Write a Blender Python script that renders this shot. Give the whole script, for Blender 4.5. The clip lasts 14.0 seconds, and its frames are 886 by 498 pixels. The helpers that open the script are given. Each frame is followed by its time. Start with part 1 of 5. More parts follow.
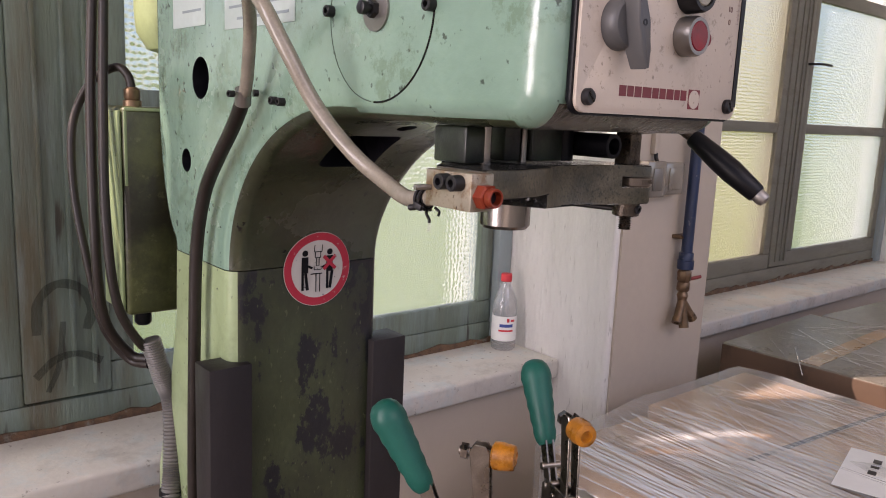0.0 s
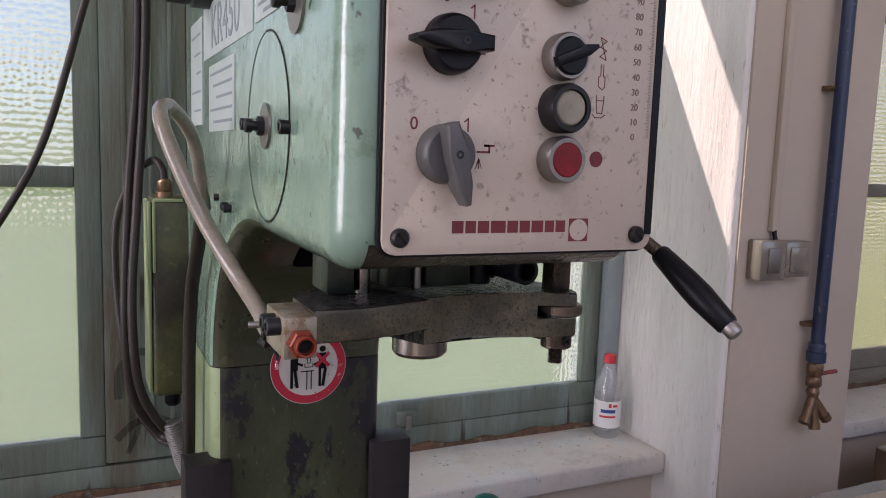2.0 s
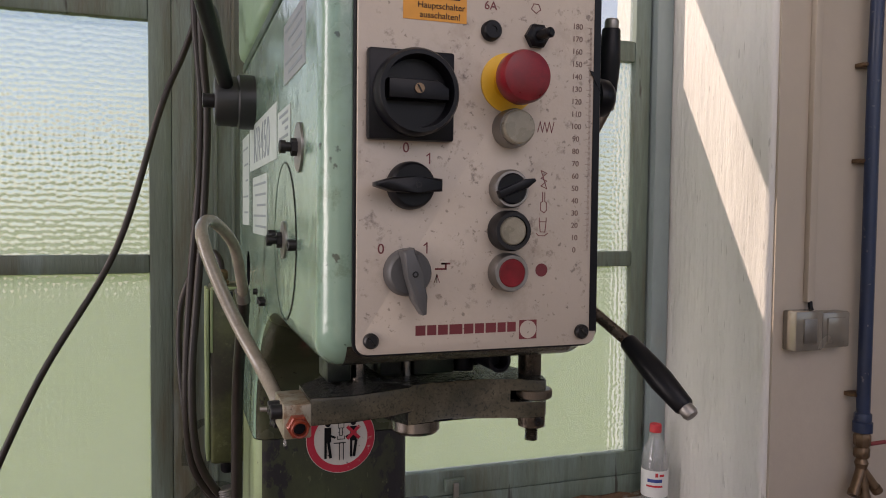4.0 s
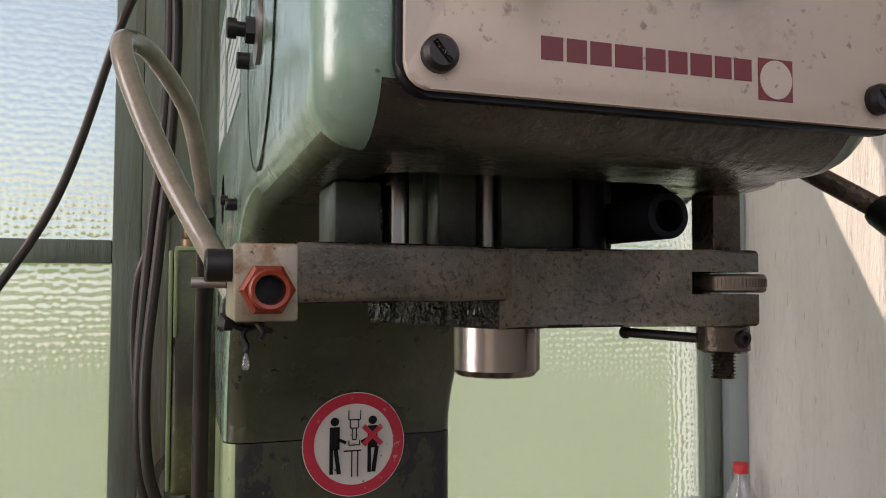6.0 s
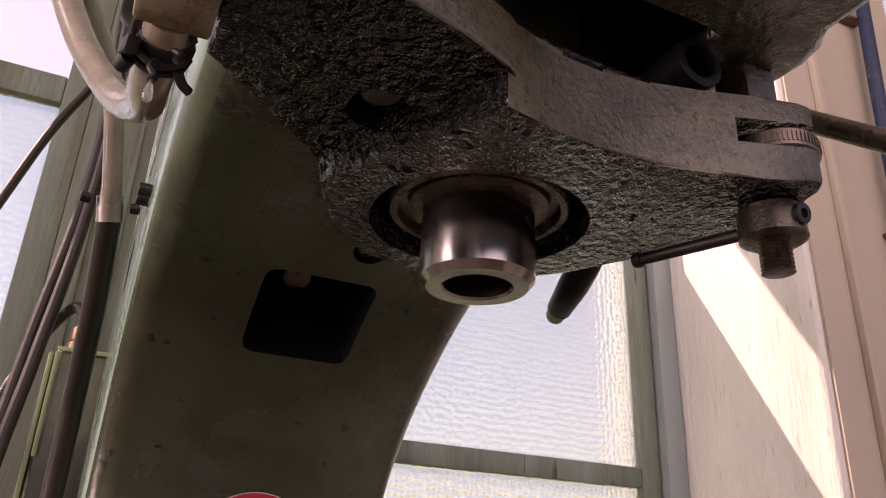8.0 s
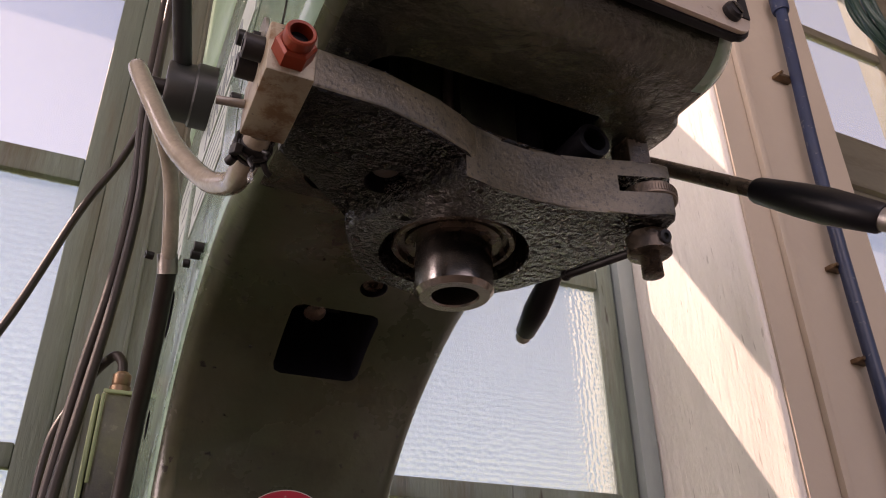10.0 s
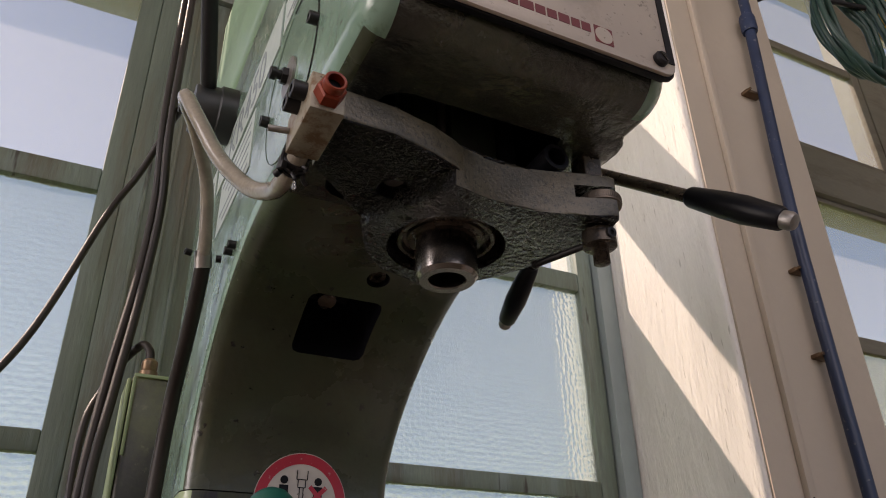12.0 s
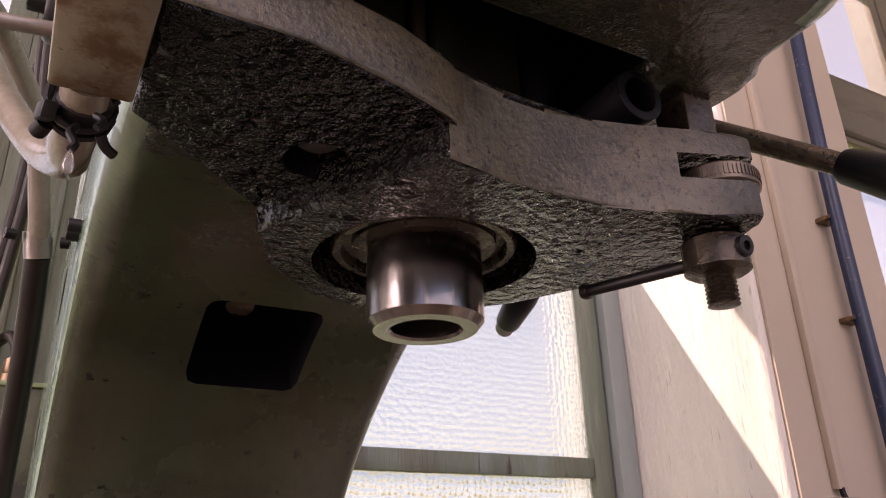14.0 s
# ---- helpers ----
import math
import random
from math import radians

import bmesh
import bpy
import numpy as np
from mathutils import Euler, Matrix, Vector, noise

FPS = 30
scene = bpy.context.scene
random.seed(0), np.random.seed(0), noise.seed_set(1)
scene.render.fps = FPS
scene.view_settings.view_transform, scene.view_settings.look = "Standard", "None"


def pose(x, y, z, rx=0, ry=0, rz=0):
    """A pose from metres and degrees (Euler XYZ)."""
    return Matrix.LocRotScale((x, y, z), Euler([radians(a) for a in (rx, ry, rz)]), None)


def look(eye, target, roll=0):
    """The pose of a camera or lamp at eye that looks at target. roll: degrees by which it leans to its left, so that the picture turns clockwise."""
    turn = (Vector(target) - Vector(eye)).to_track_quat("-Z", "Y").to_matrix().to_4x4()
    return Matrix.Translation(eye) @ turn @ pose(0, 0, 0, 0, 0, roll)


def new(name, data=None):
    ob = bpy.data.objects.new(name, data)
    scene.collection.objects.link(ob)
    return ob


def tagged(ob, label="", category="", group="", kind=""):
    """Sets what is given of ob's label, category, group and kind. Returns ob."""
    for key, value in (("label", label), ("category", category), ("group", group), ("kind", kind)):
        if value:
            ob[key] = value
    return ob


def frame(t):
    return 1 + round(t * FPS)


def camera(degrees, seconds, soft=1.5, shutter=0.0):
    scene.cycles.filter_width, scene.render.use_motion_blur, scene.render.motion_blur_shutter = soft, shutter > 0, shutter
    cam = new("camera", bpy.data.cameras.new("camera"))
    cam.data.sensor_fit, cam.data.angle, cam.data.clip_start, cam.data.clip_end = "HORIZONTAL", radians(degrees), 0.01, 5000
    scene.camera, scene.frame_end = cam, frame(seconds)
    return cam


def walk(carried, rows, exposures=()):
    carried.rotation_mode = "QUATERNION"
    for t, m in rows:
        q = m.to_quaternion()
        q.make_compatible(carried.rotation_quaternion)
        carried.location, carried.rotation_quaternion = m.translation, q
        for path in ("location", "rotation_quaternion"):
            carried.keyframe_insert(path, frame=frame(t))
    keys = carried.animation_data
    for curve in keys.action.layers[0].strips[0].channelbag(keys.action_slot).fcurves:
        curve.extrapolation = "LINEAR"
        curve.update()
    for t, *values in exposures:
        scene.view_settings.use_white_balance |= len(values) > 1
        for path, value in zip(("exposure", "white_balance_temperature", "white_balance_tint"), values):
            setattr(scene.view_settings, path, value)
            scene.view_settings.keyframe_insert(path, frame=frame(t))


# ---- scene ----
cam = camera(59.9, 14.0, 1.0)
PATH = [
    (0, (-0.497, -0.355, 1.485), (0.766, 1.156, 1.137), 2.5),
    (0.5, (-0.439, -0.491, 1.436), (0.677, 1.126, 1.066), 2.8),
    (1, (-0.376, -0.476, 1.431), (0.623, 1.222, 1.086), 2.8),
    (1.5, (-0.312, -0.399, 1.47), (0.612, 1.349, 1.172), 2.4),
    (2, (-0.256, -0.427, 1.55), (0.592, 1.367, 1.305), 2.0),
    (2.5, (-0.211, -0.493, 1.576), (0.56, 1.342, 1.378), 1.5),
    (3, (-0.218, -0.537, 1.594), (0.478, 1.332, 1.439), 0.9),
    (3.2, (-0.221, -0.561, 1.603), (0.452, 1.317, 1.464), 0.7),
    (5.5, (-0.224, -0.363, 1.495), (0.433, 1.526, 1.508), 0.2),
    (6, (-0.16, -0.227, 1.43), (0.484, 1.664, 1.525), 0.1),
    (6.5, (-0.152, -0.167, 1.357), (0.5, 1.703, 1.634), 0.6),
    (7, (-0.135, -0.135, 1.31), (0.565, 1.652, 1.871), 1.2),
    (7.5, (-0.149, -0.136, 1.266), (0.586, 1.564, 2.02), 1.4),
    (8, (-0.133, -0.103, 1.275), (0.628, 1.563, 2.078), 2.3),
    (8.5, (-0.153, -0.125, 1.252), (0.622, 1.511, 2.101), 1.3),
    (9, (-0.154, -0.135, 1.244), (0.623, 1.472, 2.147), 0.0),
    (11.3, (-0.226, -0.307, 1.134), (0.544, 1.272, 2.09), -1.2),
    (11.5, (-0.226, -0.303, 1.133), (0.549, 1.271, 2.092), -1.2),
    (12, (-0.232, -0.301, 1.132), (0.557, 1.264, 2.096), -1.3),
    (12.5, (-0.225, -0.289, 1.141), (0.581, 1.274, 2.093), -1.4),
    (13, (-0.203, -0.216, 1.193), (0.628, 1.357, 2.106), -1.5),
    (13.5, (-0.174, -0.153, 1.254), (0.686, 1.437, 2.11), -1.8),
    (14, (-0.134, -0.105, 1.296), (0.756, 1.507, 2.077), -1.7),
]
EXPOSURES = [(0.0, 0.87, 7300, 33), (0.5, 0.76, 6700, 32), (1.5, 0.6, 6800, 33), (2.5, 0.4, 6900, 30), (3.0, 0.28, 7100, 27), (5.5, 0.32, 7700, 27), (6.0, 0.46, 7600, 26),
             (6.5, 0.68, 7800, 29), (7.0, 0.8, 8400, 36), (7.5, 0.83, 8500, 46), (9.0, 0.85, 8500, 50), (11.3, 0.2, 7700, 27), (12.5, 0.22, 7700, 27), (13.0, 0.42, 7900, 36), (13.5, 0.68, 8400, 49), (14.0, 0.93, 8300, 48)]
walk(cam, [(t, look(eye, target, roll)) for t, eye, target, roll in PATH], EXPOSURES)


# ---- world and sun ----
world = bpy.data.worlds.new("world")
scene.world = world
world.use_nodes = True
wn = world.node_tree
sky = wn.nodes.new("ShaderNodeTexSky")
sky.sky_type = "NISHITA"
sky.sun_disc = False
sky.sun_elevation = radians(44)
sky.sun_rotation = radians(-58)
wn.links.new(sky.outputs[0], wn.nodes["Background"].inputs[0])
wn.nodes["Background"].inputs[1].default_value = 0.15
sun = new("sun", bpy.data.lights.new("sun", "SUN"))
sun.data.energy = 3.4
sun.data.angle = radians(0.5)
sun.data.color = (1.0, 0.93, 0.82)
sun.matrix_world = look((-5, 6, 10), (-5 + 1.6, 6 - 1.0, 10 - 1.83))

# area lamp added in the unseen tall west opening, stands in for skylight
west = new("west_fill_light", bpy.data.lights.new("west_fill_light", "AREA"))
west.data.shape = "RECTANGLE"
west.data.size, west.data.size_y = 1.5, 3.3
west.data.energy = 85
west.data.color = (0.9, 0.96, 1.0)
west.matrix_world = look((-3.96, 0.1, 2.3), (0.0, 0.1, 2.3))
# area lamp added high in the unseen south opening, brightens front faces
south = new("south_fill_light", bpy.data.lights.new("south_fill_light", "AREA"))
south.data.shape = "RECTANGLE"
south.data.size, south.data.size_y = 2.7, 1.6
south.data.energy = 24
south.data.color = (0.95, 0.97, 1.0)
south.matrix_world = look((0.0, -2.62, 3.25), (0.0, 0.0, 3.25))


# ---- materials ----
def mat(name, base=(0.5, 0.5, 0.5), rough=0.5, metal=0.0, var=0.12, scale=8.0, bump=0.1, bscale=120.0,
        stain=None, stain_amt=0.0, stain_scale=5.0, stain_size=0.5, speck=None, speck_scale=90.0, speck_amt=0.0,
        rough_var=0.1, coat=0.0, stretch=(1, 1, 1), spec=0.5, bdist=0.002, stain2=None, stain2_amt=0.0, stain2_scale=20.0, stain2_from=0.5, stain2_to=0.62, lumps=None, wave=None):
    m = bpy.data.materials.new(name)
    m.use_nodes = True
    nt = m.node_tree
    b = nt.nodes["Principled BSDF"]
    L = nt.links.new
    tc = nt.nodes.new("ShaderNodeTexCoord")
    mp = nt.nodes.new("ShaderNodeMapping")
    mp.inputs["Scale"].default_value = stretch
    L(tc.outputs["Object"], mp.inputs[0])

    def noise_node(sc, det=6.0, rg=0.6):
        n = nt.nodes.new("ShaderNodeTexNoise")
        n.inputs["Scale"].default_value = sc
        n.inputs["Detail"].default_value = det
        n.inputs["Roughness"].default_value = rg
        L(mp.outputs[0], n.inputs["Vector"])
        return n.outputs["Fac"]

    def ramp(src, lo, hi, a=0.0, c=1.0):
        r = nt.nodes.new("ShaderNodeMapRange")
        r.inputs["From Min"].default_value, r.inputs["From Max"].default_value = lo, hi
        r.inputs["To Min"].default_value, r.inputs["To Max"].default_value = a, c
        L(src, r.inputs["Value"])
        return r.outputs[0]

    def mix(fac, a, c, mode="MIX"):
        x = nt.nodes.new("ShaderNodeMix")
        x.data_type, x.blend_type = "RGBA", mode
        for sock, v in ((x.inputs["Factor"], fac), (x.inputs[6], a), (x.inputs[7], c)):
            if isinstance(v, (int, float)):
                sock.default_value = v
            elif isinstance(v, tuple):
                sock.default_value = (*v[:3], 1)
            else:
                L(v, sock)
        return x.outputs[2]

    big = noise_node(scale)
    fine = noise_node(scale * 14, 4.0)
    dark = tuple(c * (1 - var * 1.6) for c in base)
    lite = tuple(min(1, c * (1 + var)) for c in base)
    col = mix(ramp(big, 0.3, 0.7), dark, lite)
    col = mix(ramp(fine, 0.35, 0.65, 0, 0.5), col, tuple(c * (1 - var) for c in base))
    rsrc = ramp(big, 0.3, 0.7, max(0.03, rough - rough_var), min(1, rough + rough_var))
    if stain is not None:
        st = noise_node(stain_scale, 9.0, 0.68)
        f = ramp(st, 1 - stain_size - 0.06, 1 - stain_size + 0.1, 0, stain_amt)
        col = mix(f, col, stain)
    if stain2 is not None:
        s2 = noise_node(stain2_scale, 10.0, 0.72)
        col = mix(ramp(s2, stain2_from, stain2_to, 0, stain2_amt), col, stain2)
    if speck is not None:
        sp = noise_node(speck_scale, 3.0, 0.5)
        col = mix(ramp(sp, 0.66, 0.72, 0, speck_amt), col, speck)
    L(col, b.inputs["Base Color"])
    L(rsrc, b.inputs["Roughness"])
    b.inputs["Metallic"].default_value = metal
    b.inputs["Coat Weight"].default_value = coat
    b.inputs["Specular IOR Level"].default_value = spec
    if bump > 0:
        bn = noise_node(bscale, 5.0 if lumps is None else 3.0)
        if lumps is not None:
            bn = ramp(bn, lumps, lumps + 0.32)
        bp = nt.nodes.new("ShaderNodeBump")
        bp.inputs["Strength"].default_value = bump
        bp.inputs["Distance"].default_value = bdist
        L(bn, bp.inputs["Height"])
        if wave is not None:
            bw = nt.nodes.new("ShaderNodeBump")
            bw.inputs["Strength"].default_value = wave[1]
            bw.inputs["Distance"].default_value = wave[2]
            L(noise_node(wave[0], 2.0), bw.inputs["Height"])
            L(bw.outputs[0], bp.inputs["Normal"])
        L(bp.outputs[0], b.inputs["Normal"])
        if coat > 0:
            L(bp.outputs[0], b.inputs["Coat Normal"])
            b.inputs["Coat Roughness"].default_value = 0.12
    return m


M_GREEN = mat("machine_green", (0.19, 0.31, 0.235), 0.24, coat=0.8, spec=0.5, var=0.12, scale=6, bump=0.3, bscale=170, bdist=0.001, wave=(26, 0.35, 0.004),
              stain=(0.055, 0.075, 0.035), stain_amt=0.5, stain_scale=6, stain_size=0.42, stain2=(0.08, 0.13, 0.07), stain2_amt=0.45, stain2_scale=17, stain2_from=0.54, stain2_to=0.6,
              speck=(0.02, 0.022, 0.016), speck_scale=95, speck_amt=0.75)
# Worn, grimy paint with the shade of the front faces mixed in.
M_GREEN_OLD = mat("machine_green_grime_and_shade", (0.044, 0.056, 0.024), 0.4, var=0.3, scale=7, bump=0.4, bscale=130, bdist=0.0015, wave=(30, 0.3, 0.003),
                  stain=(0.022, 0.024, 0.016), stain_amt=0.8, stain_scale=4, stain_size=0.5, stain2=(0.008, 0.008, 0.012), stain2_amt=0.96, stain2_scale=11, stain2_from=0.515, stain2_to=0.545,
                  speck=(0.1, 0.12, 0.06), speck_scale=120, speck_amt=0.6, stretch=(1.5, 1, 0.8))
# Grime and shade together: darker where the throat faces away from the windows.
M_THROAT = mat("throat_green_oil_and_shade", (0.041, 0.057, 0.029), 0.27, coat=0.3, stain2=(0.024, 0.026, 0.014), stain2_amt=0.7, stain2_scale=13, var=0.2, scale=7, bump=0.35, bscale=130, bdist=0.001, wave=(28, 0.3, 0.003),
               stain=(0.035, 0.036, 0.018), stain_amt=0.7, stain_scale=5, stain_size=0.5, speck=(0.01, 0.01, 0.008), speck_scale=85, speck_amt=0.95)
# Yellow-green holds light bounced from the sill onto the column side.
M_COLUMN = mat("lit_column_side_green", (0.29, 0.37, 0.2), 0.3, var=0.12, scale=5, bump=0.25, bscale=150, bdist=0.001, coat=0.4,
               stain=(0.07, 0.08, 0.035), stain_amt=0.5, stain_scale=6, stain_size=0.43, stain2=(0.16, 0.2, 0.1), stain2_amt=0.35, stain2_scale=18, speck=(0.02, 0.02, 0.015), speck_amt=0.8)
M_FLAKED = mat("flaked_brown_primer", (0.16, 0.09, 0.05), 0.85, var=0.3, scale=25, bump=1.0, bscale=120, bdist=0.004,
               stain=(0.3, 0.35, 0.32), stain_amt=0.8, stain_scale=22, stain_size=0.4, stain2=(0.05, 0.03, 0.02), stain2_amt=0.7, stain2_scale=40)
# Oil stains, darkened further to put the underside's shade into the paint.
M_UNDER = mat("green_paint_oil_and_shade", (0.042, 0.049, 0.027), 0.22, coat=0.75, var=0.35, scale=9, bump=0.7, bscale=150, bdist=0.0025, spec=0.6, wave=(45, 0.5, 0.005),
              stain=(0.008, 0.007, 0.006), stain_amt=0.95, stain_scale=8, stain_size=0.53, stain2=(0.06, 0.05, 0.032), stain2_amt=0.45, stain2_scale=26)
M_HOOD = mat("hood_green", (0.2, 0.32, 0.2), 0.4, bump=0.1)
M_GASKET = mat("gasket_dark_green", (0.03, 0.06, 0.035), 0.5)
M_CAST = mat("oily_cast_iron", (0.115, 0.096, 0.06), 0.34, metal=0.1, coat=0.15, var=0.4, scale=14, bump=0.4, bscale=420, bdist=0.0012, spec=0.45, wave=(60, 0.1, 0.002),
             stain=(0.032, 0.03, 0.018), stain_amt=0.8, stain_scale=17, stain_size=0.47, stain2=(0.01, 0.009, 0.006), stain2_amt=0.75, stain2_scale=380, stain2_from=0.53, stain2_to=0.6, speck=(0.01, 0.009, 0.007), speck_scale=360, speck_amt=0.95)
# Oily black, deepened so that undersides and recesses carry their shade.
M_OIL = mat("black_oil_and_shade", (0.008, 0.007, 0.006), 0.11, var=0.4, scale=30, bump=1.0, bscale=190, bdist=0.0045, rough_var=0.06, spec=0.36, lumps=0.4, wave=(80, 0.4, 0.004))
M_OILDARK = mat("oily_dark_steel", (0.1, 0.078, 0.06), 0.28, metal=0.7, var=0.35, scale=60, bump=0.35, bscale=260)
M_OILSTEEL = mat("oily_brown_steel", (0.17, 0.135, 0.105), 0.42, metal=0.7, var=0.2, scale=40, bump=0.2)
# Black stands for the shade inside openings; also coats two black fittings.
M_DARK = mat("black_recess_shade_and_parts", (0.005, 0.005, 0.008), 0.5, spec=0.2, var=0.3, scale=30, bump=0.3)
M_STEEL = mat("turned_steel", (0.27, 0.25, 0.235), 0.2, metal=1.0, var=0.1, scale=10, bump=0.05, bscale=300, stretch=(1, 1, 0.2))
M_STEEL_DULL = mat("dull_steel", (0.3, 0.28, 0.26), 0.42, metal=0.9, var=0.15, scale=20, bump=0.15, bscale=200)
M_ZINC = mat("zinc_block", (0.32, 0.28, 0.21), 0.45, metal=0.4, var=0.12, scale=30, bump=0.15, bscale=150,
             stain=(0.16, 0.08, 0.03), stain_amt=0.85, stain_scale=95, stain_size=0.48, speck=(0.05, 0.03, 0.02), speck_scale=260, speck_amt=0.9)
M_BLACK = mat("black_plastic", (0.005, 0.005, 0.007), 0.38, bump=0.05, spec=0.22)
M_BLACKOX = mat("black_oxide_steel", (0.014, 0.013, 0.014), 0.42, metal=0.2, bump=0.1, spec=0.4)
M_RUBBER = mat("dark_cable", (0.02, 0.014, 0.011), 0.45, bump=0.15, var=0.3, scale=30, spec=0.35)
M_HOSE = mat("clear_grey_hose", (0.27, 0.235, 0.185), 0.2, bump=0.1, var=0.3, scale=30, stain=(0.08, 0.06, 0.04), stain_amt=0.6, stain_scale=30, stain_size=0.42)
M_CONDUIT = mat("corrugated_conduit", (0.16, 0.15, 0.14), 0.45, metal=0.4, bump=0.1)
M_RAIL = mat("steel_guide_rail", (0.021, 0.017, 0.017), 0.5, spec=0.25, metal=0.0, var=0.18, scale=15, bump=0.15, bscale=200, stretch=(1, 1, 0.3))
M_PANEL = mat("panel_plate", (0.48, 0.405, 0.335), 0.42, var=0.06, scale=10, bump=0.12, bscale=200,
              stain=(0.2, 0.14, 0.09), stain_amt=0.5, stain_scale=13, stain_size=0.37, stain2=(0.08, 0.055, 0.04), stain2_amt=0.6, stain2_scale=85, stain2_from=0.58, stain2_to=0.68,
              speck=(0.06, 0.04, 0.03), speck_scale=190, speck_amt=0.55)
M_RED = mat("red_plastic", (0.2, 0.005, 0.011), 0.35, spec=0.4, bump=0.05, var=0.25, scale=60, stain=(0.05, 0.004, 0.006), stain_amt=0.6, stain_scale=45, stain_size=0.42)
M_YELLOW = mat("yellow_plastic", (0.75, 0.42, 0.02), 0.45, bump=0.03)
M_IVORY = mat("ivory_lens", (0.27, 0.24, 0.18), 0.3, bump=0.03, var=0.25, scale=60)
M_GREYPL = mat("grey_plastic", (0.085, 0.083, 0.083), 0.45, bump=0.05, spec=0.35)
M_PRINT = mat("dark_red_print", (0.16, 0.02, 0.025), 0.5, bump=0.0)
M_ORANGE = mat("orange_label", (0.72, 0.3, 0.03), 0.5, bump=0.0)
M_COPPER = mat("orange_painted_nipple", (0.21, 0.028, 0.01), 0.35, metal=0.2, bump=0.1)
M_GRIP = mat("teal_grip", (0.002, 0.085, 0.062), 0.45, spec=0.3, var=0.12, scale=30, bump=0.08)
M_AMBER = mat("amber_rubber", (0.42, 0.15, 0.012), 0.3, var=0.45, scale=70, bump=0.08)
M_PLASTER = mat("painted_plaster", (0.49, 0.42, 0.345), 0.8, var=0.05, scale=3, bump=0.25, bscale=60,
                stain=(0.4, 0.33, 0.3), stain_amt=0.3, stain_scale=4, stain_size=0.4)
M_REVEAL = mat("white_reveal_plaster", (0.78, 0.76, 0.72), 0.75, var=0.06, scale=4, bump=0.9, bscale=26, bdist=0.009, wave=(8, 0.3, 0.01),
               stain=(0.5, 0.47, 0.43), stain_amt=0.25, stain_scale=9, stain_size=0.4, speck=(0.25, 0.22, 0.19), speck_scale=60, speck_amt=0.45, stretch=(1, 2.0, 0.3))
M_SILL = mat("stone_sill", (0.6, 0.565, 0.51), 0.7, var=0.1, scale=7, bump=0.4, bscale=80, bdist=0.003,
             stain=(0.32, 0.29, 0.25), stain_amt=0.6, stain_scale=10, stain_size=0.42, stain2=(0.42, 0.52, 0.54), stain2_amt=0.5, stain2_scale=7, speck=(0.15, 0.13, 0.1), speck_scale=70, speck_amt=0.6)
M_FRAME = mat("weathered_window_paint", (0.15, 0.195, 0.155), 0.48, var=0.25, scale=6, bump=0.5, bscale=60, bdist=0.004,
              stain=(0.1, 0.075, 0.04), stain_amt=0.75, stain_scale=5, stain_size=0.46, stain2=(0.22, 0.29, 0.28), stain2_amt=0.45, stain2_scale=8, speck=(0.035, 0.025, 0.018), speck_scale=26, speck_amt=0.85, stretch=(1.8, 1, 0.2))
M_FRAMEWOOD = mat("bare_brown_frame", (0.2, 0.19, 0.15), 0.6, var=0.2, scale=8, bump=0.4, bscale=60, bdist=0.003,
                  stain=(0.09, 0.07, 0.05), stain_amt=0.6, stain_scale=8, stain_size=0.45, stretch=(0.3, 1, 1.2))
M_JAMB = mat("bluegrey_jamb_paint", (0.27, 0.33, 0.33), 0.5, var=0.12, scale=5, bump=0.2, bscale=60, stain=(0.3, 0.22, 0.15), stain_amt=0.4, stain_scale=7, stain_size=0.36, stretch=(1, 1, 0.3))
M_FLOOR = mat("dark_brown_floor", (0.13, 0.1, 0.075), 0.6, var=0.2, scale=3, bump=0.2)
M_WALL_IN = mat("workshop_wall", (0.64, 0.6, 0.55), 0.85, bump=0.2)
M_BLUE = mat("blue_pipe", (0.014, 0.03, 0.078), 0.42, var=0.2, bump=0.1, speck=(0.2, 0.2, 0.2), speck_scale=60, speck_amt=0.5)
M_BRASS = mat("tarnished_brass", (0.2, 0.13, 0.08), 0.4, metal=0.8, var=0.2, scale=60, bump=0.1)
M_CARD = mat("cardboard", (0.5, 0.32, 0.185), 0.8, bump=0.1)
# Brown is darkened to hold the shade on the carton sides, stains besides.
M_CRATE = mat("shaded_brown_carton", (0.13, 0.075, 0.045), 0.7, bump=0.1, stain=(0.03, 0.022, 0.018), stain_amt=0.8, stain_scale=6, stain_size=0.42)
M_DUSTFILM = mat("dusty_grey_film", (0.22, 0.2, 0.16), 0.35, var=0.2, scale=6, bump=0.5, bscale=24, bdist=0.006, stain=(0.1, 0.08, 0.06), stain_amt=0.5, stain_scale=5, stain_size=0.45)
M_WHITE = mat("white_sticker", (0.7, 0.7, 0.68), 0.5, var=0.05, bump=0.0)
M_SIGNRED = mat("sign_red", (0.5, 0.02, 0.045), 0.45, bump=0.0, speck=(0.5, 0.4, 0.35), speck_scale=160, speck_amt=0.6)
M_SIGNWHITE = mat("sign_white", (0.62, 0.58, 0.52), 0.5, bump=0.0, speck=(0.03, 0.02, 0.02), speck_scale=190, speck_amt=0.9)
M_ALU = mat("aluminium_plate", (0.35, 0.36, 0.36), 0.4, metal=0.6, bump=0.05)
M_LABEL = mat("faded_label", (0.4, 0.46, 0.43), 0.45, bump=0.05, stain=(0.25, 0.33, 0.28), stain_amt=0.5, stain_scale=20, stain_size=0.45)
M_SCALE = mat("worn_scale_print", (0.2, 0.12, 0.1), 0.5, bump=0.0)
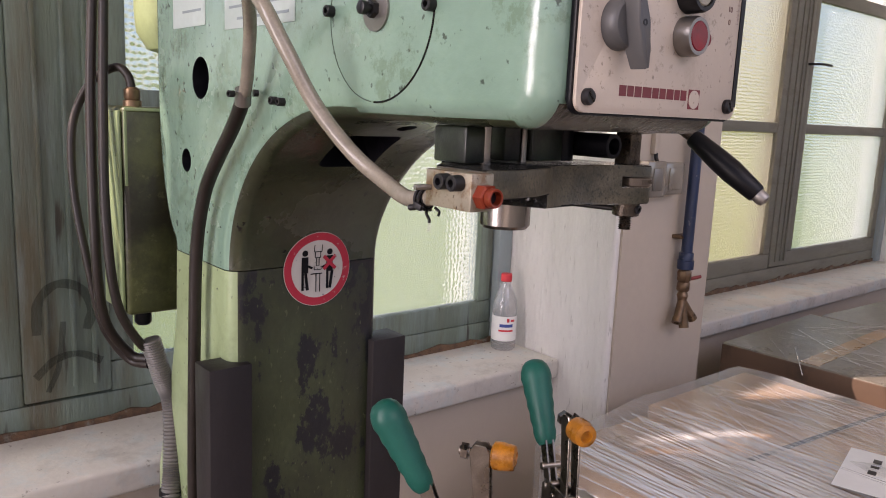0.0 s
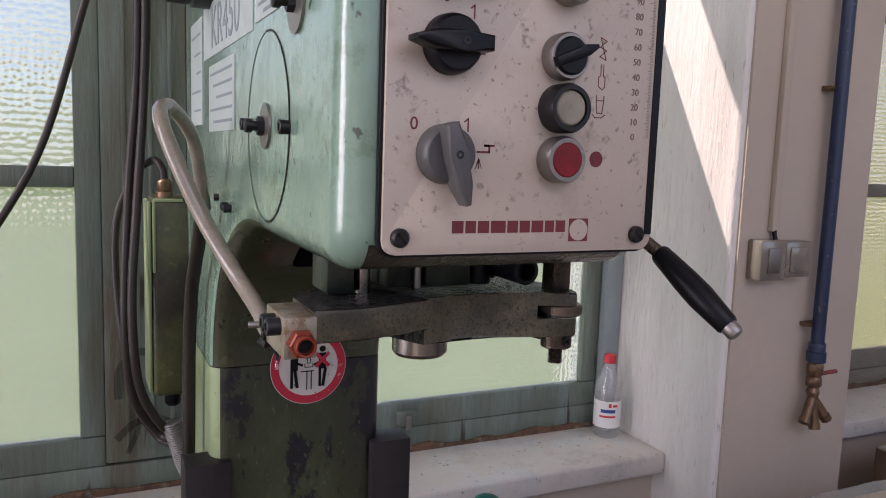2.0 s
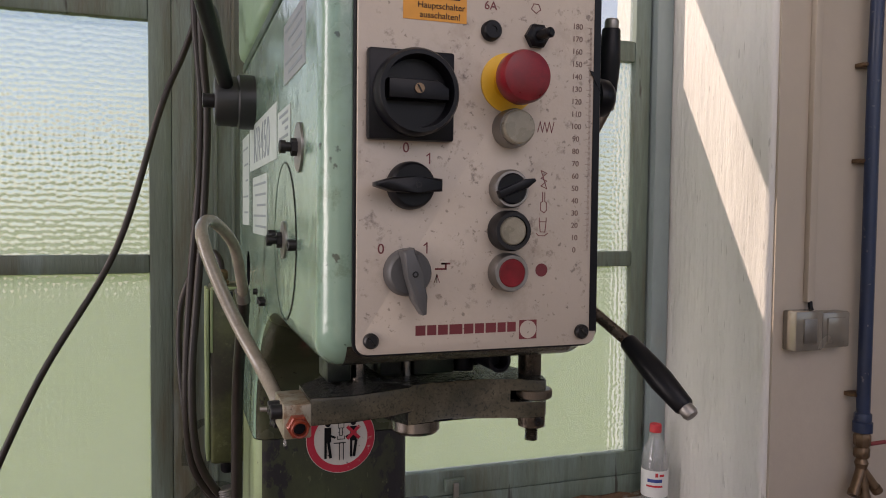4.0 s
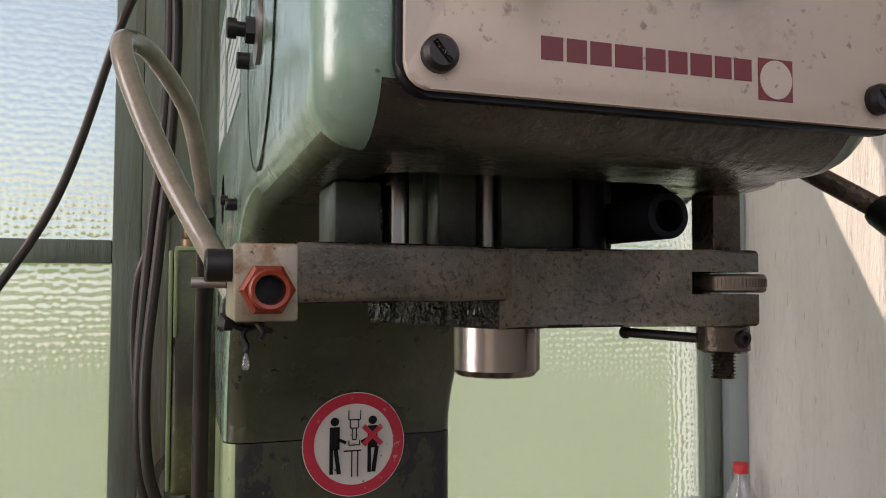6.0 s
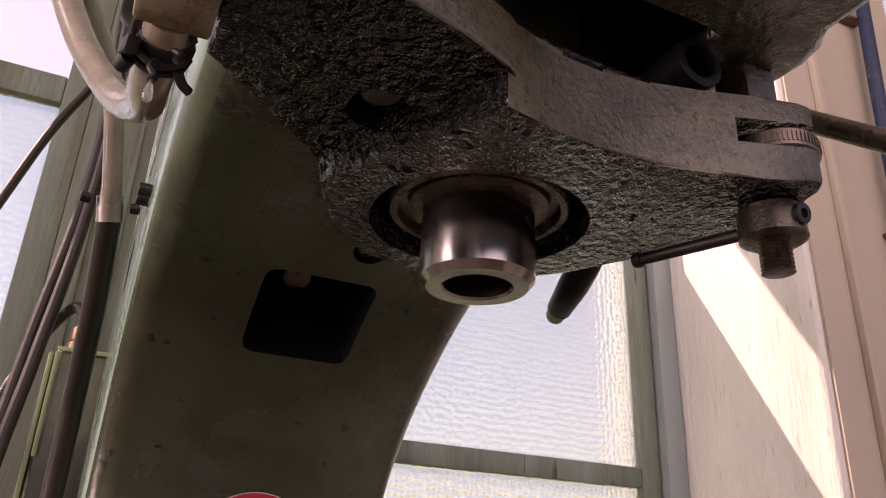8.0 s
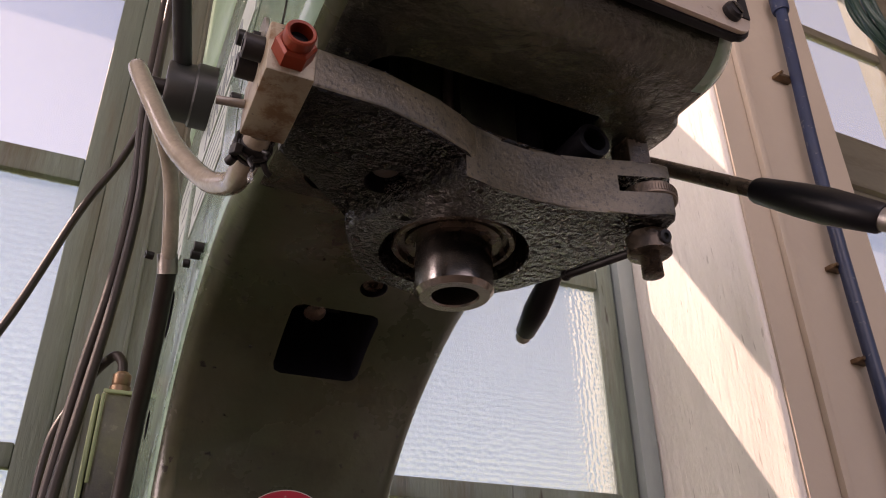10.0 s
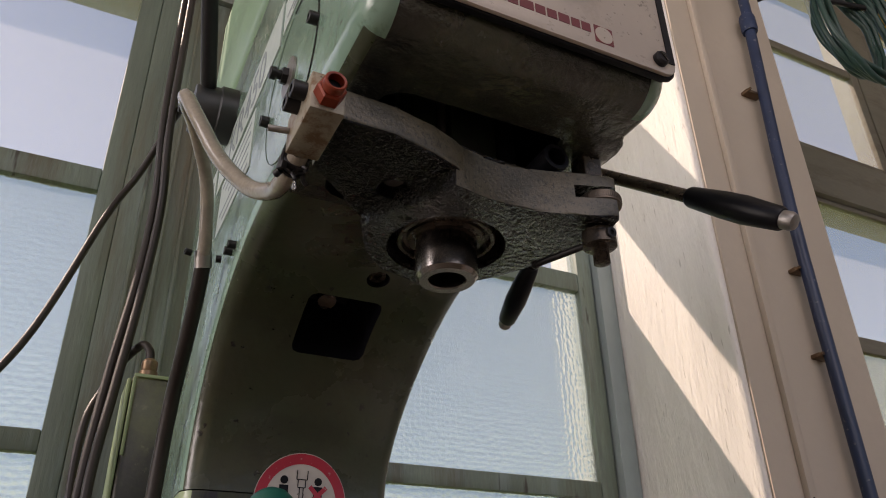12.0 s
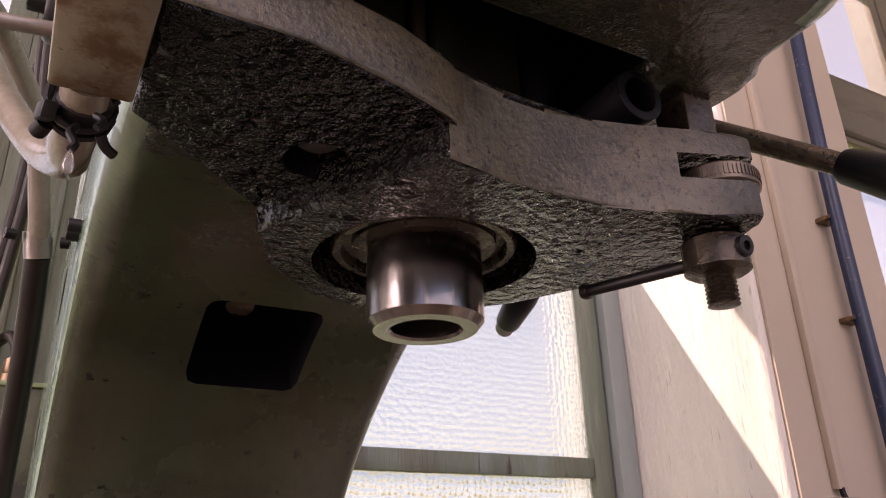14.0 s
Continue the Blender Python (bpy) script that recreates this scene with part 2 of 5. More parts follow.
M_PRINTGREY = mat("faded_grey_print", (0.2, 0.24, 0.25), 0.6, bump=0.0)
M_PRINTBLUE = mat("blue_print", (0.03, 0.06, 0.25), 0.5, bump=0.0)
M_CAPRED = mat("bright_red_plastic", (0.6, 0.03, 0.04), 0.4, bump=0.02)
M_VALVERED = mat("faded_red_lever", (0.25, 0.04, 0.04), 0.5, bump=0.05)
M_SWITCH = mat("grey_switch_plastic", (0.3, 0.27, 0.23), 0.22, metal=0.5, bump=0.03)
M_HOSEGREEN = mat("dark_green_hose", (0.02, 0.06, 0.05), 0.4, bump=0.05)
M_PLATE = mat("ground_steel_plate", (0.33, 0.31, 0.29), 0.4, metal=0.8, var=0.1, scale=25, bump=0.1, bscale=220, speck=(0.05, 0.04, 0.03), speck_scale=200, speck_amt=0.5)
M_CLAMP = mat("worn_clamp_steel", (0.26, 0.23, 0.2), 0.3, metal=1.0, var=0.2, scale=40, bump=0.15)
M_BOX = mat("dusty_box_green", (0.075, 0.085, 0.03), 0.42, var=0.3, scale=12, bump=0.25, stain=(0.014, 0.012, 0.008), stain_amt=0.85, stain_scale=8, stain_size=0.53, stain2=(0.12, 0.13, 0.06), stain2_amt=0.5, stain2_scale=40, stain2_from=0.57, stain2_to=0.62)
# Lid colour includes the window light falling on the box's left face.
M_BOXLID = mat("lit_lid_green", (0.2, 0.26, 0.13), 0.45, var=0.15, scale=12, bump=0.15)
M_COLLAR = mat("dark_collar_paint", (0.012, 0.014, 0.014), 0.4, var=0.2, scale=20, bump=0.15)
M_HOUSING = mat("dark_green_housing", (0.032, 0.045, 0.029), 0.35, spec=0.5, var=0.3, scale=20, bump=0.3, stain=(0.008, 0.008, 0.008), stain_amt=0.9, stain_scale=16, stain_size=0.5)
M_MOTOR = mat("yellow_green_motor", (0.3, 0.36, 0.17), 0.45, var=0.15, scale=8, bump=0.2)
M_TAPE = mat("brown_tape", (0.34, 0.2, 0.09), 0.3, bump=0.03)
M_YARD = mat("pale_paving", (0.34, 0.32, 0.3), 0.9, bump=0.0, scale=0.5)
M_GRASS = mat("grass", (0.28, 0.36, 0.07), 0.9, bump=0.0, scale=0.5, var=0.3)


def glass(name, tint, textured, trans=0.55, rough=0.1):
    m = bpy.data.materials.new(name)
    m.use_nodes = True
    nt = m.node_tree
    nt.nodes.remove(nt.nodes["Principled BSDF"])
    out = nt.nodes["Material Output"]
    L = nt.links.new
    tr = nt.nodes.new("ShaderNodeBsdfTranslucent")
    tr.inputs[0].default_value = (*tint, 1)
    rf = nt.nodes.new("ShaderNodeBsdfTransparent")
    rf.inputs[0].default_value = (*tint, 1)
    gl = nt.nodes.new("ShaderNodeBsdfGlossy")
    gl.inputs["Roughness"].default_value = 0.12
    mx = nt.nodes.new("ShaderNodeMixShader")
    mx.inputs[0].default_value = trans
    mx2 = nt.nodes.new("ShaderNodeMixShader")
    mx2.inputs[0].default_value = 0.06
    if rough > 0:
        rf = nt.nodes.new("ShaderNodeBsdfRefraction")
        rf.inputs["Color"].default_value = (*tint, 1)
        rf.inputs["Roughness"].default_value = rough
        rf.inputs["IOR"].default_value = 1.25 if textured else 1.15
    if textured:
        tc = nt.nodes.new("ShaderNodeTexCoord")
        vo = nt.nodes.new("ShaderNodeTexVoronoi")
        vo.feature = "SMOOTH_F1"
        vo.inputs["Scale"].default_value = 82.0
        vo.inputs["Smoothness"].default_value = 0.35
        vo.inputs["Randomness"].default_value = 0.55
        vo.voronoi_dimensions = "2D"
        sep, com = nt.nodes.new("ShaderNodeSeparateXYZ"), nt.nodes.new("ShaderNodeCombineXYZ")
        L(tc.outputs["Object"], sep.inputs[0])
        L(sep.outputs["X"], com.inputs["X"])
        L(sep.outputs["Z"], com.inputs["Y"])
        L(com.outputs[0], vo.inputs["Vector"])
        bp = nt.nodes.new("ShaderNodeBump")
        bp.inputs["Strength"].default_value = 0.9
        bp.inputs["Distance"].default_value = 0.0055
        L(vo.outputs["Distance"], bp.inputs["Height"])
        for n in (tr, rf, gl):
            L(bp.outputs[0], n.inputs["Normal"])
    L(rf.outputs[0], mx.inputs[1])
    L(tr.outputs[0], mx.inputs[2])
    L(mx.outputs[0], mx2.inputs[1])
    L(gl.outputs[0], mx2.inputs[2])
    L(mx2.outputs[0], out.inputs["Surface"])
    return m


M_GLASS = glass("cathedral_glass", (0.7, 0.8, 0.83), True, 0.22, 0.13)
# Yellowish tint for the first panes of the far window.
M_GLASSWARM = glass("yellow_tinted_glass", (0.74, 0.71, 0.6), True, 0.22, 0.13)
M_GLASSBACK = glass("cathedral_glass_smooth_side", (0.86, 0.89, 0.87), False, 0.22, 0.22)
M_CLEAR = glass("plain_glass", (0.92, 0.95, 0.96), False, 0.15, 0.0)


def film(name, gloss, white):
    m = bpy.data.materials.new(name)
    m.use_nodes = True
    nt = m.node_tree
    nt.nodes.remove(nt.nodes["Principled BSDF"])
    L = nt.links.new
    tr = nt.nodes.new("ShaderNodeBsdfTransparent")
    tr.inputs[0].default_value = (0.96, 0.96, 0.96, 1)
    df = nt.nodes.new("ShaderNodeBsdfDiffuse")
    df.inputs[0].default_value = (0.8, 0.8, 0.8, 1)
    gl = nt.nodes.new("ShaderNodeBsdfGlossy")
    gl.inputs["Roughness"].default_value = 0.12
    tc = nt.nodes.new("ShaderNodeTexCoord")
    mp = nt.nodes.new("ShaderNodeMapping")
    mp.inputs["Scale"].default_value = (60, 8, 60)
    no = nt.nodes.new("ShaderNodeTexNoise")
    no.inputs["Scale"].default_value = 1.0
    no.inputs["Detail"].default_value = 5.0
    bp = nt.nodes.new("ShaderNodeBump")
    bp.inputs["Strength"].default_value = 0.8
    bp.inputs["Distance"].default_value = 0.004
    L(tc.outputs["Object"], mp.inputs[0])
    L(mp.outputs[0], no.inputs["Vector"])
    L(no.outputs["Fac"], bp.inputs["Height"])
    L(bp.outputs[0], gl.inputs["Normal"])
    a, b = nt.nodes.new("ShaderNodeMixShader"), nt.nodes.new("ShaderNodeMixShader")
    a.inputs[0].default_value, b.inputs[0].default_value = white, gloss
    L(tr.outputs[0], a.inputs[1])
    L(df.outputs[0], a.inputs[2])
    L(a.outputs[0], b.inputs[1])
    L(gl.outputs[0], b.inputs[2])
    L(b.outputs[0], nt.nodes["Material Output"].inputs["Surface"])
    return m


M_FILM = film("clear_film", 0.2, 0.16)
M_FILMFOLD = film("folded_film", 0.4, 0.5)
M_SMEAR = film("dark_spray_smear", 0.0, 0.45)
M_SMEAR.node_tree.nodes["Diffuse BSDF"].inputs[0].default_value = (0.04, 0.045, 0.035, 1)
M_BOTTLE = film("bottle_glass", 0.08, 0.12)


# ---- helpers of this scene ----
def thing(name, loc, label, category, group="", kind=""):
    ob = new(name)
    ob.location = loc
    ob.empty_display_size = 0.05
    return tagged(ob, label, category, group, kind)


def part(name, bm, material, parent=None, label="", smooth=True, kind=""):
    me = bpy.data.meshes.new(name)
    bmesh.ops.recalc_face_normals(bm, faces=bm.faces)
    bm.to_mesh(me)
    bm.free()
    me.materials.append(material)
    if smooth:
        me.polygons.foreach_set("use_smooth", [True] * len(me.polygons))
        me.set_sharp_from_angle(angle=radians(38))
    ob = new(name, me)
    if parent is not None:
        ob.parent = parent
        if parent.type == "EMPTY":
            ob.matrix_parent_inverse = Matrix.Translation(-parent.location)
    return tagged(ob, label, kind=kind)


def setting(name, bm, material, label, category):
    ob = part(name, bm, material, None, label)
    return tagged(ob, label, category, "", "structure")


def box(x0, x1, y0, y1, z0, z1, bev=0.0, seg=2, bm=None):
    bm = bm or bmesh.new()
    geo = bmesh.ops.create_cube(bm, size=1.0)
    vs = geo["verts"]
    bmesh.ops.transform(bm, matrix=Matrix.LocRotScale(((x0 + x1) / 2, (y0 + y1) / 2, (z0 + z1) / 2), None, (x1 - x0, y1 - y0, z1 - z0)), verts=vs)
    if bev > 0:
        es = list({e for v in vs for e in v.link_edges})
        bmesh.ops.bevel(bm, geom=es, offset=bev, segments=seg, affect="EDGES", profile=0.5)
    return bm


def lathe(profile, p0, axis, seg=32, bm=None):
    """Turns (radius, height) pairs round an axis through p0."""
    bm = bm or bmesh.new()
    rot = Vector((0, 0, 1)).rotation_difference(Vector(axis).normalized()).to_matrix()
    p0 = Vector(p0)
    rings = []
    for r, h in profile:
        rings.append([bm.verts.new(p0 + rot @ Vector((r * math.cos(a), r * math.sin(a), h))) for a in (2 * math.pi * k / seg for k in range(seg))])
    for a, c in zip(rings, rings[1:]):
        for k in range(seg):
            bm.faces.new((a[k], a[(k + 1) % seg], c[(k + 1) % seg], c[k]))
    bm.faces.new(rings[0])
    bm.faces.new(rings[-1])
    return bm


def rod(p0, p1, r, seg=20, chamfer=0.0, bm=None):
    d = Vector(p1) - Vector(p0)
    h, c = d.length, chamfer
    prof = [(r, 0), (r, h)] if c <= 0 else [(r - c, 0), (r, c), (r, h - c), (r - c, h)]
    return lathe(prof, p0, d, seg, bm)


def spline(points, n=10):
    pts = [Vector(p) for p in points]
    pts = [pts[0] * 2 - pts[1]] + pts + [pts[-1] * 2 - pts[-2]]
    out = []
    for a, b, c, d in zip(pts, pts[1:], pts[2:], pts[3:]):
        for k in range(n):
            t = k / n
            out.append(0.5 * (2 * b + (c - a) * t + (2 * a - 5 * b + 4 * c - d) * t * t + (3 * b - a - 3 * c + d) * t ** 3))
    out.append(pts[-2])
    return out


def tube(points, r, seg=12, n=10, ripple=0.0, bm=None):
    bm = bm or bmesh.new()
    pts = spline(points, n)
    up = Vector((0.3, 0.9, 0.2)).normalized()
    rings = []
    for i, p in enumerate(pts):
        d = (pts[min(i + 1, len(pts) - 1)] - pts[max(i - 1, 0)]).normalized()
        u = (up - d * up.dot(d)).normalized()
        up = u
        w = d.cross(u)
        rr = r * (1 + (ripple if i % 2 else 0))
        rings.append([bm.verts.new(p + (u * math.cos(a) + w * math.sin(a)) * rr) for a in (2 * math.pi * k / seg for k in range(seg))])
    for a, c in zip(rings, rings[1:]):
        for k in range(seg):
            bm.faces.new((a[k], a[(k + 1) % seg], c[(k + 1) % seg], c[k]))
    bm.faces.new(rings[0])
    bm.faces.new(rings[-1])
    return bm


def prism(outline, lo, hi, axis="z", bev=0.0, seg=3, bm=None, only_ends=True):
    """Extrudes a closed outline: axis z takes (x, y), axis x takes (y, z), axis y takes (x, z)."""
    bm = bm or bmesh.new()
    place = {"z": lambda a, b, c: (a, b, c), "x": lambda a, b, c: (c, a, b), "y": lambda a, b, c: (a, c, b)}[axis]
    low = [bm.verts.new(place(a, b, lo)) for a, b in outline]
    top = [bm.verts.new(place(a, b, hi)) for a, b in outline]
    n = len(outline)
    f0, f1 = bm.faces.new(low), bm.faces.new(top)
    for k in range(n):
        bm.faces.new((low[k], low[(k + 1) % n], top[(k + 1) % n], top[k]))
    if bev > 0:
        es = list(f0.edges) + list(f1.edges)
        bmesh.ops.bevel(bm, geom=es, offset=bev, segments=seg, affect="EDGES", profile=0.5, clamp_overlap=True)
    return bm


def ellipse(c0, c1, a, b, deg0, deg1, n):
    return [(c0 + a * math.cos(radians(deg0 + (deg1 - deg0) * k / n)), c1 + b * math.sin(radians(deg0 + (deg1 - deg0) * k / n))) for k in range(n + 1)]


def cut(ob, cutters):
    """Subtracts solids from ob for good."""
    tmp = []
    for bm in cutters:
        bmesh.ops.recalc_face_normals(bm, faces=bm.faces)
        me = bpy.data.meshes.new("cutter")
        bm.to_mesh(me)
        bm.free()
        c = new("cutter", me)
        tmp.append(c)
        md = ob.modifiers.new("cut", "BOOLEAN")
        md.operation, md.object, md.solver = "DIFFERENCE", c, "EXACT"
    dg = bpy.context.evaluated_depsgraph_get()
    me = bpy.data.meshes.new_from_object(ob.evaluated_get(dg))
    ob.modifiers.clear()
    ob.data = me
    me.polygons.foreach_set("use_smooth", [True] * len(me.polygons))
    me.set_sharp_from_angle(angle=radians(38))
    for c in tmp:
        bpy.data.objects.remove(c)
    return ob


# ---- the room ----
WY = 1.155      # glass plane
# Floor is out of view; its dark colour limits light bounced from below.
setting("floor", box(-4.2, 5.2, -2.8, 1.4, -0.2, 0.0), M_FLOOR, "dark brown workshop floor", "floor")
setting("ceiling", box(-4.2, 5.2, -2.8, 1.4, 4.3, 4.5), M_WALL_IN, "pale plain workshop ceiling", "ceiling")
def pierced(x0, x1, y0, y1, along, holes, sill=0.5):
    """A wall with tall openings up to 4.1 m; holes are stretches along x or y."""
    bm = box(x0, x1, y0, y1, 0.0, sill)
    box(x0, x1, y0, y1, 4.1, 4.3, bm=bm)
    lo, hi = (x0, x1) if along == "x" else (y0, y1)
    edges = [lo] + [e for h in holes for e in h] + [hi]
    for a, b in zip(edges[::2], edges[1::2]):
        if along == "x":
            box(a, b, y0, y1, sill, 4.1, bm=bm)
        else:
            box(x0, x1, a, b, sill, 4.1, bm=bm)
    return bm


# South and west walls are unseen; their openings are added to let light in.
setting("wall_south", pierced(-4.2, 5.2, -2.8, -2.6, "x", ((-4.0, -1.55), (-1.4, 1.4), (1.55, 4.9)), 1.7), M_WALL_IN, "pale plastered workshop wall with openings added for light", "wall")
setting("wall_east", box(5.0, 5.2, -2.6, 1.4, 0.0, 4.3), M_WALL_IN, "pale plastered workshop wall", "wall")
setting("wall_west", pierced(-4.2, -4.0, -2.6, 1.4, "y", ((-2.4, -0.9), (-0.7, 0.9))), M_WALL_IN, "pale plastered workshop wall with openings added for light", "wall")
setting("wall_north", box(-4.0, 5.0, 0.965, 1.4, 0.0, 0.815), M_PLASTER, "off-white painted wall below the window sills", "wall")
setting("wall_lintel", box(-4.0, 5.0, 0.965, 1.4, 4.0, 4.3), M_PLASTER, "painted plaster lintel over the tall windows", "wall")


def pillar(name, x0, x1):
    p = setting(name, box(x0, x1, 0.775, 1.4, 0.0, 4.3, 0.012, 3), M_REVEAL, "white plastered pillar between the windows with beige front", "pillar")
    return p


P1 = pillar("pillar_1", 0.985, 1.40)
P2 = pillar("pillar_2", 3.52, 3.93)
P3 = pillar("pillar_3", -1.7, -1.28)
# beige paint coat on the room side of the main pillar
setting("pillar_front", box(1.0, 1.388, 0.768, 0.7745, 0.0, 4.3), M_PLASTER, "beige painted front coat of the pillar", "pillar")

for k, (a, b) in enumerate(((-1.279, 0.984), (1.401, 3.519), (-3.99, -1.701))):
    setting("window_sill_%d" % (k + 1), box(a, b, 0.922, 1.26, 0.815, 0.866, 0.008, 3), M_SILL, "worn stone window sill with chipped paint", "window sill")

ZS = (0.985, 1.465, 1.504, 1.983, 2.035, 2.54)


def window(name, x0, x1, posts, M_FRAME=M_FRAME, first_glass=M_GLASS):
    """A tall workshop window between two pillars; posts are pairs of glass edges."""
    w = thing(name, ((x0 + x1) / 2, WY, 0.866), "tall wooden workshop window with ribbed obscure glass and flaking green-grey paint", "window", "", "structure")
    Z1 = 4.0
    edges = [x0] + [e for p in posts for e in p] + [x1]
    for xa, xb in posts:
        part("mullion", box(xa + 0.045, xb - 0.045, 1.135, 1.25, 0.93, 2.56, 0.004), M_FRAME, w)
        part("mullion", box(xa + 0.045, xb - 0.045, 1.135, 1.25, 2.76, Z1, 0.004), M_FRAME, w)
        for xs in (xa + 0.085, (xa + xb) / 2 + 0.01, xb - 0.075):
            part("bead", box(xs - 0.004, xs + 0.004, 1.129, 1.136, 0.95, 2.55, 0.002), M_FRAME, w)
    part("jamb", box(x0 + 0.001, x0 + 0.055, 1.12, 1.25, 0.866, Z1, 0.005), M_JAMB, w)
    part("jamb", box(x1 - 0.05, x1 - 0.001, 1.12, 1.25, 0.866, Z1, 0.005), M_JAMB, w)
    part("bottom_rail", box(x0 + 0.055, x1 - 0.05, 1.14, 1.25, 0.862, 0.925, 0.006), M_FRAME, w)
    rng = random.Random(9)
    strip, n = [], 60
    for k in range(n + 1):
        strip.append((x0 + 0.056 + (x1 - x0 - 0.107) * k / n, 0.874 + 0.013 * rng.random()))
    part("flaked_joint", prism([(x1 - 0.051, 0.8662), (x0 + 0.056, 0.8662)] + strip, 1.1345, 1.1398, "y"), M_FLAKED, w, "flaked brown paint along the sill")
    part("transom", box(x0 + 0.055, x1 - 0.05, 1.12, 1.28, 2.56, 2.76, 0.006), M_FRAME, w)
    gl = [x0 + 0.1] + [e for p in posts for e in p] + [x1 - 0.1]
    for xa, xb in zip(gl[::2], gl[1::2]):
        s = part("sash", box(xa - 0.045, xb + 0.045, 1.14, 1.17, 0.925, ZS[0], 0.004), M_FRAME, w)
        for z0, z1 in ((ZS[1], ZS[2]), (ZS[3], ZS[4]), (ZS[5], 2.56), (2.76, 2.8), (3.26, 3.3), (3.9, 3.96)):
            part("glazing_bar", box(xa, xb, 1.142, 1.17, z0, z1, 0.004), M_FRAME, s)
        for z0, z1 in ((0.986, 2.56), (2.76, 3.98)):
            for a, b in ((xa - 0.045, xa), (xb, xb + 0.045)):
                part("stile", box(a, b, 1.14, 1.17, z0, z1, 0.004), M_FRAME, s)
        for i, (z0, z1) in enumerate(((ZS[0], ZS[1]), (ZS[2], ZS[3]), (ZS[4], ZS[5]), (2.8, 3.26), (3.3, 3.9))):
            g = part("pane", box(xa - 0.003, xb + 0.003, WY, WY + 0.004, z0 - 0.003, z1 + 0.003), (first_glass if xa == gl[0] else M_GLASS) if i < 2 else M_CLEAR, s)
            if i >= 2:
                g.visible_shadow = False
            else:
                g.data.materials.append(M_GLASSBACK)
                for p in g.data.polygons:
                    p.material_index = 1 if p.normal.y > 0.5 else 0
    return w


window("window_1", -1.28, 0.985, ((-0.268, -0.026),))
window("window_3", -3.99, -1.7, ((-2.95, -2.71),))
window("window_2", 1.40, 3.52, ((2.41, 2.64),), M_FRAMEWOOD, M_GLASSWARM)
# Pale paving is added so that ground bounce stays neutral, not green.
setting("ground", box(-150, 150, -150, 300, -0.6, -0.5), M_YARD, "pale paved yard round the building", "ground")
setting("lawn", box(-150, 150, 2.2, 300, -0.499, -0.49), M_GRASS, "sunlit green lawn outside the windows", "lawn")

lt = thing("window_latch", (0.404, 1.13, 0.95), "small grey metal latch on the window sash", "latch")
part("latch_body", box(0.38, 0.43, 1.125, 1.1395, 0.937, 0.968, 0.003), M_FRAME, lt)
part("latch_tongue", box(0.398, 0.412, 1.119, 1.1245, 0.925, 0.96, 0.002), M_STEEL_DULL, lt)
hk = thing("window_hook", (2.6, 1.13, 1.72), "thin iron window hook on the mullion", "hook")
part("hook_rod", tube([(2.57, 1.135, 1.735), (2.575, 1.11, 1.735), (2.60, 1.09, 1.736), (2.67, 1.085, 1.735)], 0.005, 8, 5), M_BLACKOX, hk)
SM = thing("spray_smear", (-0.15, 1.128, 1.0), "dark looping spray smear on the painted window post", "paint smear", "", "structure")


def ribbon(points, w, y=1.1275):
    pts = spline([(x, y, z) for x, z in points], 8)
    bm = bmesh.new()
    rows = []
    for i, p in enumerate(pts):
        d = (pts[min(i + 1, len(pts) - 1)] - pts[max(i - 1, 0)]).normalized()
        n = Vector((-d.z, 0, d.x)) * w * (1 + 0.3 * noise.noise(p * 40))
        rows.append((bm.verts.new(p - n), bm.verts.new(p + n)))
    for a, b in zip(rows, rows[1:]):
        bm.faces.new((a[0], a[1], b[1], b[0]))
    return bm


part("smear_stroke", ribbon([(-0.2, 1.06), (-0.195, 1.12), (-0.165, 1.15), (-0.125, 1.14), (-0.105, 1.1), (-0.115, 1.06)], 0.0085), M_SMEAR, SM)
part("smear_stroke", ribbon([(-0.205, 0.98), (-0.17, 1.01), (-0.13, 1.015), (-0.09, 0.995)], 0.007, 1.127), M_SMEAR, SM)
part("smear_stroke", ribbon([(-0.155, 1.08), (-0.165, 1.0), (-0.185, 0.95)], 0.005, 1.1265), M_SMEAR, SM)

# ---- drill press ----
def text(name, body, size, m, material, parent, depth=0.0002):
    cu = bpy.data.curves.new(name, "FONT")
    cu.body, cu.size, cu.align_x, cu.align_y, cu.extrude = body, size, "CENTER", "CENTER", depth
    tmp = new(name, cu)
    me = bpy.data.meshes.new_from_object(tmp.evaluated_get(bpy.context.evaluated_depsgraph_get()))
    bpy.data.objects.remove(tmp)
    me.transform(m)
    me.materials.clear()
    me.materials.append(material)
    ob = new(name, me)
    ob.parent = parent
    return ob


def front(x, z, y=-0.0085):
    return pose(x, y, z, 90, 0, 0)


def side(y, z, x=-0.1228):
    return pose(x, y, z, 90, 0, -90)


def placed(bm, m):
    bmesh.ops.transform(bm, matrix=m, verts=bm.verts)
    return bm


def face_mats(ob, mats, pick):
    me = ob.data
    for m in mats:
        me.materials.append(m)
    for p in me.polygons:
        p.material_index = pick(p.center, p.normal)


DP = thing("drill_press", (0, 0.5, 0), "green industrial column drill press with worn cast body and oily underside", "drill press")


